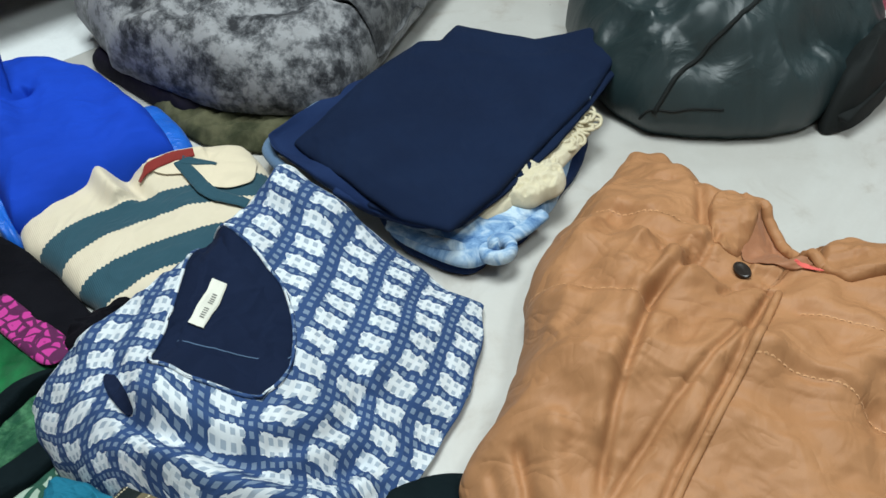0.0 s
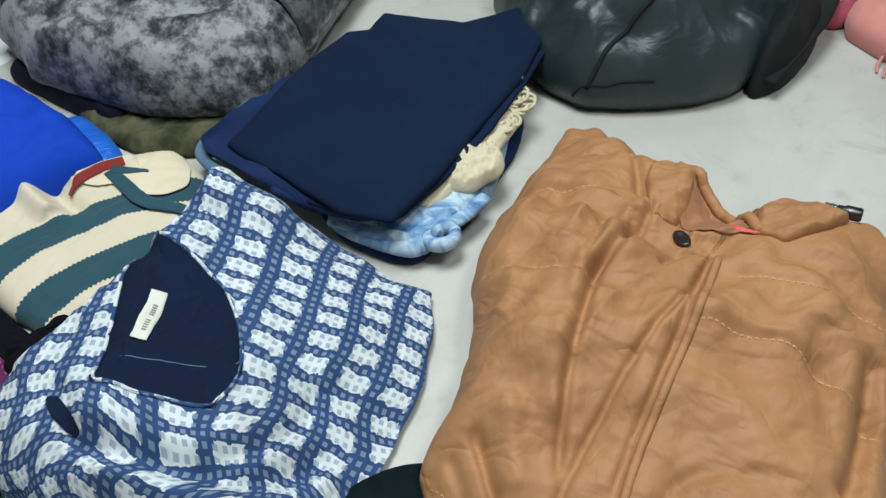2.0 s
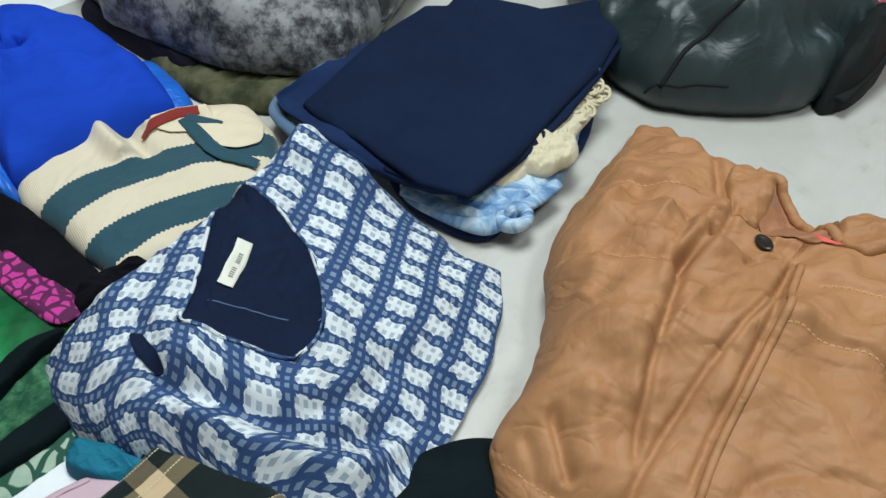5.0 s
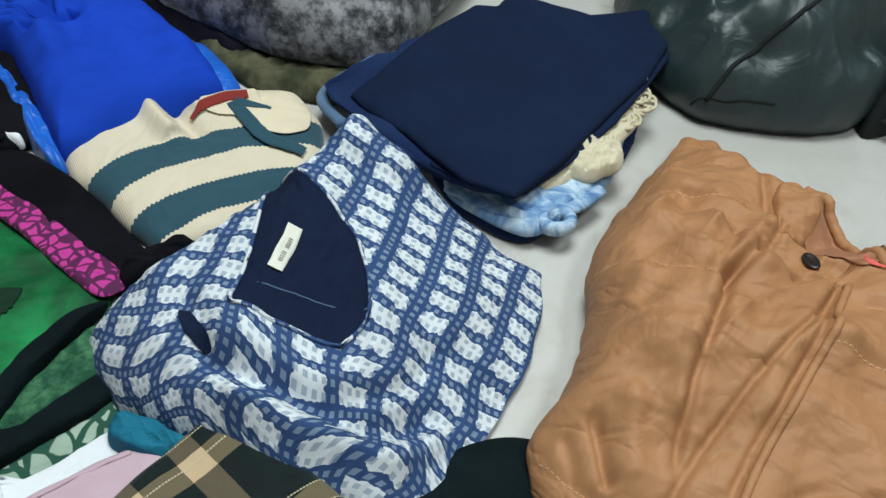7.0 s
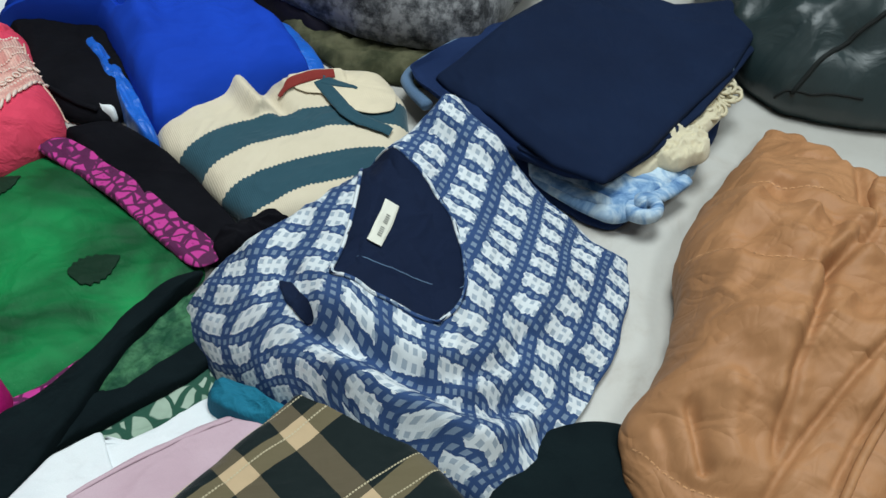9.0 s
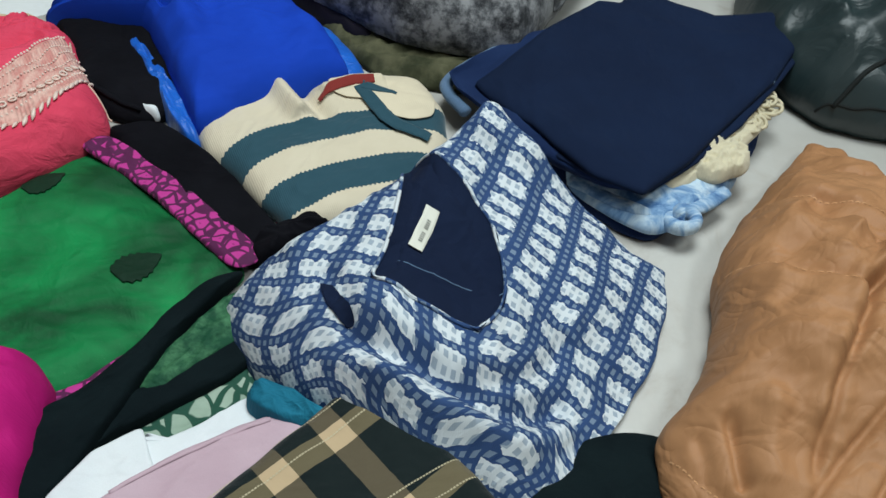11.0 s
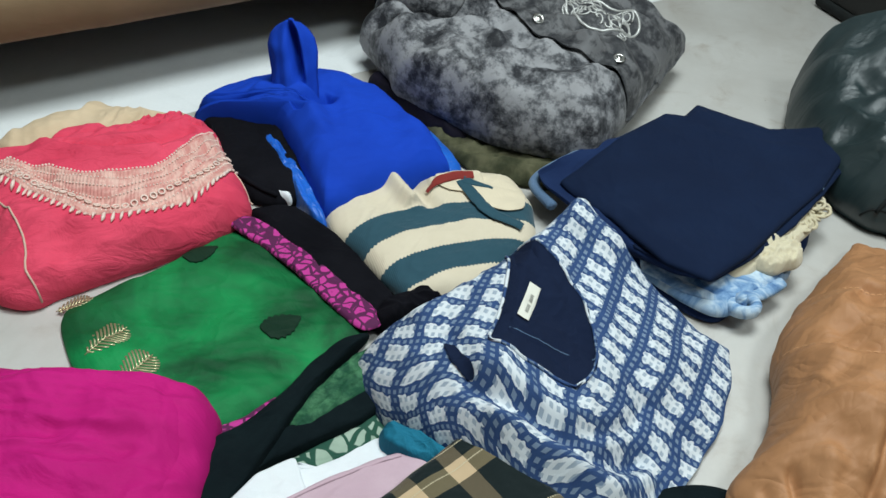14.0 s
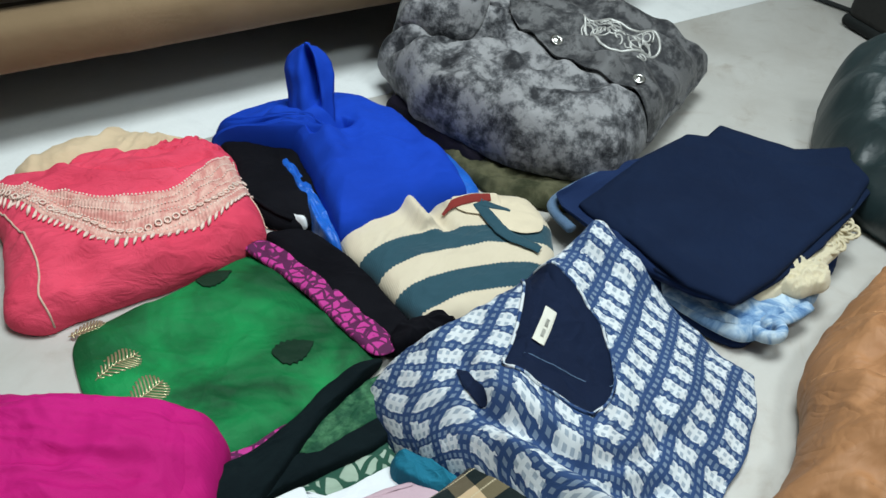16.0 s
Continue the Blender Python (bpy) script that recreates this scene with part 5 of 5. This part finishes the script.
part("under_fold", pu.mesh("under_fold", 20, 140), "darkgreen", plaid_shirt)

# ---- white, pale pink and teal cloths ----
wh = thing("white_shirt", "folded white cotton shirt beside the plaid shirt", "shirt", (-0.38, 0.46))
w1 = Drape([(-0.455, 0.40), (-0.438, 0.452), (-0.409, 0.482), (-0.396, 0.470), (-0.36, 0.505), (-0.33, 0.541), (-0.30, 0.535), (-0.305, 0.505), (-0.35, 0.47), (-0.40, 0.41), (-0.43, 0.37)], 0.010, (-0.375, 0.475), 10, 2.2, 0.008, base=0.012, q=0.1, relief=lambda x, y: 0.003 * creases(x, y, 0.05, 50, 2, 161))
part("fold", w1.mesh("fold", 36, 180), "white", wh)
w2 = Drape([(-0.458, 0.40), (-0.440, 0.450), (-0.410, 0.480), (-0.395, 0.462), (-0.383, 0.448), (-0.41, 0.41), (-0.44, 0.36)], 0.003, (-0.42, 0.43), 12, 2.2, 0.005, base=0.029, q=0.06)
part("cuff", w2.mesh("cuff", 16, 110), "white", wh)
pk = thing("pale_pink_shirt", "folded pale pink cotton shirt on the white shirt", "shirt", (-0.33, 0.46))
p1 = Drape([(-0.42, 0.40), (-0.384, 0.447), (-0.342, 0.487), (-0.300, 0.520), (-0.27, 0.53), (-0.25, 0.50), (-0.29, 0.44), (-0.35, 0.36), (-0.41, 0.35)], 0.010, (-0.33, 0.45), 10, 2.2, 0.006, base=0.030, q=0.12, relief=lambda x, y: 0.003 * creases(x, y, 0.05, 50, 2, 171))
part("fold", p1.mesh("fold", 30, 160), "palepink", pk)
part("folded_edge", tube("folded_edge", along(p1.z, [(-0.405, 0.412), (-0.380, 0.442), (-0.340, 0.478), (-0.302, 0.508)], 0.0005), 0.0022, 8, flat=0.6), "palepink", pk)
tl = thing("teal_cloth", "small bunched teal cloth end under the printed blouse", "cloth", (-0.29, 0.53))
t1 = Drape([(-0.334, 0.538), (-0.322, 0.548), (-0.300, 0.546), (-0.26, 0.53), (-0.235, 0.515), (-0.255, 0.503), (-0.285, 0.505), (-0.312, 0.510), (-0.330, 0.520)], 0.020, None, 2.6, 1.7, 0.008, base=0.026, relief=lambda x, y: 0.012 * creases(x, y, 0.018, -20, 3, 181), wob=0.004)
part("fold", t1.mesh("fold", 34, 140), "teal", tl)
lf = thing("leaf_print_cloth", "green leaf-printed cloth lying under the shirts", "cloth", (-0.37, 0.53))
l1 = Drape([(-0.46, 0.44), (-0.42, 0.50), (-0.39, 0.545), (-0.35, 0.60), (-0.30, 0.60), (-0.28, 0.54), (-0.33, 0.49), (-0.40, 0.43)], 0.006, None, 8, 2.2, 0.005, relief=lambda x, y: 0.004 * creases(x, y, 0.03, 50, 2, 191), turn=50)
part("fold", l1.mesh("fold", 30, 140), "leafprint", lf)

# ---- green sari ----
sari = thing("green_sari", "folded green silk sari with gold leaves and paisley border", "sari", (-0.56, 0.64))
gr_out = [(-0.768, 0.605), (-0.735, 0.66), (-0.69, 0.725), (-0.65, 0.80), (-0.625, 0.835), (-0.55, 0.80), (-0.47, 0.755), (-0.40, 0.71), (-0.39, 0.685), (-0.42, 0.65), (-0.455, 0.58), (-0.50, 0.505), (-0.56, 0.49), (-0.64, 0.50), (-0.70, 0.53)]
gs = Drape(gr_out, 0.014, (-0.57, 0.65), 6, 2, 0.005, relief=lambda x, y: 0.012 * (creases(x, y, 0.09, 10, 2.0, 201) - 0.5), seed=31, turn=-35)
part("field", gs.mesh("field", 60, 240), "green", sari)


def leaf(surf, cx, cy, length, wide, turn, material, label, toothed=7):
    """A pointed leaf with a saw edge and a row of side veins."""
    pts, c, s = [], math.cos(radians(turn)), math.sin(radians(turn))
    k = toothed * 2
    side = []
    for i in range(k + 1):
        t = i / k
        w = wide * math.sin(math.pi * min(1, 0.08 + 0.92 * t) ** 0.8) * (1.0 if i % 2 else 0.78)
        side.append((t - 0.5, w / 2 / length))
    for a, b in side + [(a, -b) for a, b in side[-2:0:-1]]:
        x, y = a * length, b * length
        pts.append((cx + c * x - s * y, cy + s * x + c * y))
    return pts


for cx, cy, ln, wd, tn in ((-0.684, 0.578, 0.058, 0.040, 66), (-0.630, 0.546, 0.056, 0.044, 72), (-0.757, 0.628, 0.046, 0.03, 50)):
    c, s = math.cos(radians(tn)), math.sin(radians(tn))
    g = part("leaf_motif", tube("leaf_motif", along(gs.z, [(cx - c * ln / 2, cy - s * ln / 2), (cx, cy), (cx + c * ln / 2, cy + s * ln / 2)], 0.0002), 0.0009, 6, flat=0.5), "gold", sari, "woven gold leaf")
    for i in range(12):
        t = i / 12 - 0.42
        w = wd * math.sin(math.pi * (t + 0.5)) ** 0.8
        for sg in (1, -1):
            a = (cx + c * t * ln, cy + s * t * ln)
            b = (a[0] + c * 0.30 * w - s * sg * w * 0.5, a[1] + s * 0.30 * w + c * sg * w * 0.5)
            part("leaf_vein", tube("leaf_vein", along(gs.z, [a, ((a[0] + b[0]) / 2 + 0.001, (a[1] + b[1]) / 2), b], 0.0002, 0.006), 0.0014, 5, flat=0.3), "gold", g)
for cx, cy, ln, wd, tn in ((-0.496, 0.664, 0.054, 0.046, 50), (-0.648, 0.757, 0.050, 0.040, 50)):
    patch("leaf_shadow_motif", gs.z, leaf(gs.z, cx, cy, ln, wd, tn, "", ""), 0.0004, "leafdark", sari, "dark woven leaf", 0.0002, 10, 8, 120, q=0.1)
bb = Drape([(-0.635, 0.872), (-0.60, 0.895), (-0.555, 0.892), (-0.50, 0.862), (-0.455, 0.832), (-0.40, 0.785), (-0.365, 0.755), (-0.375, 0.71), (-0.40, 0.705), (-0.46, 0.75), (-0.53, 0.79), (-0.60, 0.84)], 0.018, (-0.50, 0.815), 6, 2, 0.006, relief=lambda x, y: 0.006 * creases(x, y, 0.05, -35, 2.5, 211))
part("black_border", bb.mesh("black_border", 40, 220), "black", sari, "plain black outer border")
pb = Drape([(-0.650, 0.826), (-0.618, 0.852), (-0.575, 0.832), (-0.522, 0.806), (-0.44, 0.754), (-0.392, 0.728), (-0.378, 0.704), (-0.402, 0.684), (-0.46, 0.722), (-0.524, 0.766), (-0.58, 0.795)], 0.003, (-0.515, 0.785), 10, 2.2, 0.003, base=0.019, relief=lambda x, y: 0.004 * creases(x, y, 0.04, -35, 2, 221), turn=-35)
part("paisley_border", pb.mesh("paisley_border", 36, 220), "paisley", sari, "pink paisley border band")
kn = Drape([(-0.40, 0.72), (-0.375, 0.765), (-0.335, 0.782), (-0.305, 0.772), (-0.32, 0.745), (-0.35, 0.72), (-0.38, 0.70)], 0.026, None, 3, 1.8, 0.006, base=0.006, relief=lambda x, y: 0.014 * creases(x, y, 0.02, 10, 2.5, 231), wob=0.005)
part("bunched_end", kn.mesh("bunched_end", 30, 120), "black", sari)
ps = Drape([(-0.445, 0.56), (-0.455, 0.575), (-0.49, 0.515), (-0.54, 0.48), (-0.53, 0.45), (-0.48, 0.47)], 0.006, None, 6, 2, 0.004, base=0.012)
part("turned_border", ps.mesh("turned_border", 16, 100), "paisley", sari)
b1 = Drape([(-0.385, 0.690), (-0.415, 0.665), (-0.436, 0.615), (-0.450, 0.565), (-0.475, 0.510), (-0.51, 0.46), (-0.50, 0.38), (-0.465, 0.37), (-0.447, 0.43), (-0.432, 0.52), (-0.420, 0.585), (-0.398, 0.645)], 0.014, (-0.448, 0.52), 5, 2, 0.006, base=0.018, relief=lambda x, y: 0.007 * creases(x, y, 0.03, 60, 3, 241))
part("fold_strip", b1.mesh("fold_strip", 36, 200), "darkgreen", sari, "dark folded border strip")
s1 = Drape([(-0.375, 0.680), (-0.400, 0.640), (-0.425, 0.575), (-0.44, 0.52), (-0.42, 0.51), (-0.385, 0.56), (-0.345, 0.62), (-0.345, 0.66)], 0.012, None, 5, 2, 0.004, base=0.010, relief=lambda x, y: 0.010 * creases(x, y, 0.025, 60, 3, 251))
part("sheer_fold", s1.mesh("sheer_fold", 36, 160), "sheer", sari, "sheer glittering green net fold")
b2 = Drape([(-0.375, 0.615), (-0.335, 0.600), (-0.36, 0.555), (-0.40, 0.510), (-0.445, 0.463), (-0.47, 0.41), (-0.50, 0.36), (-0.50, 0.42), (-0.45, 0.50), (-0.41, 0.56)], 0.010, (-0.41, 0.52), 5, 2, 0.005, base=0.012, relief=lambda x, y: 0.004 * creases(x, y, 0.03, 50, 3, 261))
part("lower_strip", b2.mesh("lower_strip", 30, 160), "darkgreen", sari)

# ---- magenta cloth ----
mg = thing("magenta_kurta", "folded bright magenta cotton kurta lying on the sari", "kurta", (-0.64, 0.4))
m1 = Drape([(-0.86, 0.43), (-0.76, 0.468), (-0.66, 0.500), (-0.57, 0.522), (-0.525, 0.522), (-0.500, 0.500), (-0.480, 0.43), (-0.465, 0.34), (-0.50, 0.24), (-0.68, 0.22), (-0.84, 0.30)], 0.066, (-0.65, 0.39), 6, 2.2, 0.016, base=0.004, relief=lambda x, y: 0.018 * (creases(x, y, 0.06, 10, 3, 271) - 0.5) + fold(x, y, [(-0.72, 0.44), (-0.64, 0.47), (-0.55, 0.485)], 0.018, 0.010), wob=0.004, seed=37, q=0.12)
m1.arc = True
part("fold", m1.mesh("fold", 70, 260), "magenta", mg)
m2 = Drape([(-0.84, 0.395), (-0.74, 0.435), (-0.64, 0.468), (-0.55, 0.482), (-0.515, 0.455), (-0.50, 0.37), (-0.53, 0.27), (-0.68, 0.24), (-0.82, 0.31)], 0.006, (-0.66, 0.37), 3, 1.8, 0.002, base=lambda x, y: m1.z(x, y) - 0.003, relief=lambda x, y: 0.012 * (creases(x, y, 0.045, 15, 3, 273) - 0.4), wob=0.006, seed=39)
part("upper_fold", m2.mesh("upper_fold", 50, 220), "magenta", mg)

# ---- red kurta ----
red = thing("red_kurta", "folded coral red kurta with a beaded pink embroidered yoke", "kurta", (-0.80, 0.80))
red_out = [(-1.04, 0.80), (-1.02, 0.84), (-0.985, 0.865), (-0.955, 0.905), (-0.925, 0.938), (-0.87, 0.955), (-0.835, 0.985), (-0.815, 1.02), (-0.79, 1.03), (-0.755, 1.03), (-0.725, 0.995), (-0.69, 0.945), (-0.635, 0.892), (-0.615, 0.862), (-0.640, 0.80), (-0.705, 0.716), (-0.775, 0.640), (-0.805, 0.595), (-0.85, 0.597), (-0.88, 0.64), (-0.94, 0.72), (-0.99, 0.77)]


def red_relief(x, y):
    r = 0.012 * (creases(x, y, 0.05, 45, 2.6, 281) - 0.55)
    r = r + fold(x, y, [(-0.93, 0.80), (-0.85, 0.77), (-0.76, 0.76), (-0.68, 0.82)], 0.014, -0.010) + fold(x, y, [(-0.90, 0.71), (-0.80, 0.70), (-0.70, 0.75)], 0.02, 0.010)
    return r + fold(x, y, [(-0.93, 0.875), (-0.85, 0.885), (-0.79, 0.93), (-0.77, 0.99)], 0.016, -0.020) + fold(x, y, [(-0.95, 0.85), (-0.84, 0.855), (-0.77, 0.90)], 0.016, 0.012)


rd = Drape(red_out, lambda x, y: 0.052 + 0.10 * np.clip(x + 0.72, 0, 0.1), (-0.80, 0.80), 4.5, 2, 0.012, relief=red_relief, wob=0.005, seed=43, turn=30)
rd.arc = True
part("body", rd.mesh("body", 80, 320), "red", red)
yoke_line = smooth([(-1.01, 0.800), (-0.92, 0.803), (-0.82, 0.810), (-0.757, 0.850), (-0.745, 0.924), (-0.742, 0.995)], 3)
low_line = smooth([(-1.0, 0.790), (-0.91, 0.760), (-0.836, 0.738), (-0.765, 0.722), (-0.715, 0.780), (-0.665, 0.838), (-0.672, 0.93)], 3)
ya, yb = resample(yoke_line, 0.004), resample(low_line, 0.004)
k = min(len(ya), len(yb))
ya, yb = ya[np.linspace(0, len(ya) - 1, k).astype(int)], yb[np.linspace(0, len(yb) - 1, k).astype(int)]
rows = 22
yv, yf, yu = [], [], []
for i in range(k):
    for j in range(rows + 1):
        q = ya[i] * (1 - j / rows) + yb[i] * j / rows
        rib = 0.0022 * abs(math.sin(j / rows * math.pi * 5.5))
        yv.append((q[0], q[1], float(rd.z(q[0], q[1])) + (0.0004 if j in (0, rows) or i in (0, k - 1) else 0.0022 + rib)))
        yu.append((i * 0.004, j * 0.004))
for i in range(k - 1):
    yf += [(i * (rows + 1) + j, (i + 1) * (rows + 1) + j, (i + 1) * (rows + 1) + j + 1, i * (rows + 1) + j + 1) for j in range(rows)]
yu = np.array(yu)
yoke_ob = part("yoke", build("yoke", yv, yf, (yu[:, 0], yu[:, 1])), "yoke", red, "pink embroidered yoke")


def bead_row(frac, step, size, name, material, drop=0.0):
    """A row of beads sewn along the yoke."""
    verts, faces = [], []
    line = resample(ya * (1 - frac) + yb * frac, step)
    for n, (x, y) in enumerate(line):
        b, z = len(verts), float(rd.z(x, y)) + 0.004
        r = size * (0.85 + 0.3 * ((n * 7) % 5) / 5)
        for lat in (0.0, 0.9):
            for j in range(7):
                a = 2 * math.pi * j / 7
                verts.append((x + r * math.cos(lat) * math.cos(a), y + r * math.cos(lat) * math.sin(a) - drop * (j == 5), z + r * math.sin(lat)))
        verts.append((x, y, z + r))
        faces += [(b + j, b + (j + 1) % 7, b + 7 + (j + 1) % 7, b + 7 + j) for j in range(7)] + [(b + 7 + j, b + 7 + (j + 1) % 7, b + 14) for j in range(7)]
    return part(name, build(name, verts, faces), material, yoke_ob)


for fr, st, sz in ((0.02, 0.0052, 0.0018), (0.20, 0.005, 0.0013), (0.36, 0.0050, 0.0013), (0.52, 0.005, 0.0013), (0.84, 0.006, 0.0018)):
    tagged(bead_row(fr, st, sz, "bead_trim", "bead"), kind="stuff")
sq = resample(ya * 0.30 + yb * 0.70, 0.0125)
for x, y in sq:
    m = on_surface(rd.z, x, y, 0.004)
    ring_pts = [tuple(m @ Vector((0.0042 * math.cos(a), 0.0042 * math.sin(a), 0.001))) for a in np.linspace(0, 2 * math.pi, 12, endpoint=False)]
    part("sequin", tube("sequin", ring_pts, 0.0013, 5, True), "bead", yoke_ob)
for n, (x, y) in enumerate(resample(yb, 0.011)):
    d = Vector((0.25, -0.97)).normalized()
    p = [(x + d.x * t, y + d.y * t, float(rd.z(x + d.x * t, y + d.y * t)) + 0.003) for t in (0, 0.005, 0.010, 0.016)]
    part("drop_bead", tube("drop_bead", p, np.array([0.0010, 0.0022, 0.0026, 0.0005]) * (0.8 + 0.4 * ((n * 5) % 7) / 7), 8), "bead", yoke_ob)
part("piping", tube("piping", along(rd.z, [(-0.99, 0.775), (-0.93, 0.735), (-0.875, 0.700), (-0.828, 0.657), (-0.815, 0.625), (-0.79, 0.613)], 0.001), 0.0014, 6), "piping", red, "pale corded edge")
part("side_piping", tube("side_piping", along(rd.z, [(-0.735, 0.995), (-0.70, 0.94), (-0.66, 0.905), (-0.63, 0.885)], 0.001), 0.0013, 6), "piping", red)
bn = Drape([(-0.965, 0.885), (-0.945, 0.935), (-0.905, 0.955), (-0.86, 0.968), (-0.81, 0.985), (-0.785, 0.94), (-0.82, 0.895), (-0.89, 0.872)], 0.014, None, 4, 2, 0.008, base=0.024, relief=lambda x, y: 0.014 * (creases(x, y, 0.035, 60, 2.4, 283) - 0.4), wob=0.004)
part("back_neck", bn.mesh("back_neck", 30, 130), "red", red)
fr = Drape([(-0.885, 0.960), (-0.862, 0.985), (-0.842, 0.992), (-0.828, 1.022), (-0.805, 1.030), (-0.792, 1.010), (-0.768, 1.035), (-0.755, 1.005), (-0.785, 0.972), (-0.83, 0.950)], 0.020, None, 3, 1.6, 0.006, base=0.016, relief=lambda x, y: 0.026 * (creases(x, y, 0.018, 70, 2.5, 291) - 0.3), wob=0.006)
part("neck_frill", fr.mesh("neck_frill", 30, 120), "red", red)
be = thing("beige_dupatta", "crumpled beige voile dupatta behind the red kurta", "dupatta", (-0.9, 0.95))
b_out = [(-1.05, 0.87), (-1.025, 0.92), (-1.01, 0.975), (-0.98, 0.99), (-0.965, 1.04), (-0.92, 1.03), (-0.86, 1.045), (-0.81, 1.06), (-0.76, 1.03), (-0.77, 0.96), (-0.85, 0.88), (-0.96, 0.83)]
bd = Drape(b_out, 0.024, None, 5, 2, 0.006, relief=lambda x, y: 0.014 * creases(x, y, 0.05, 120, 2.5, 301), wob=0.006)
part("fold", bd.mesh("fold", 34, 160), "beige", be)
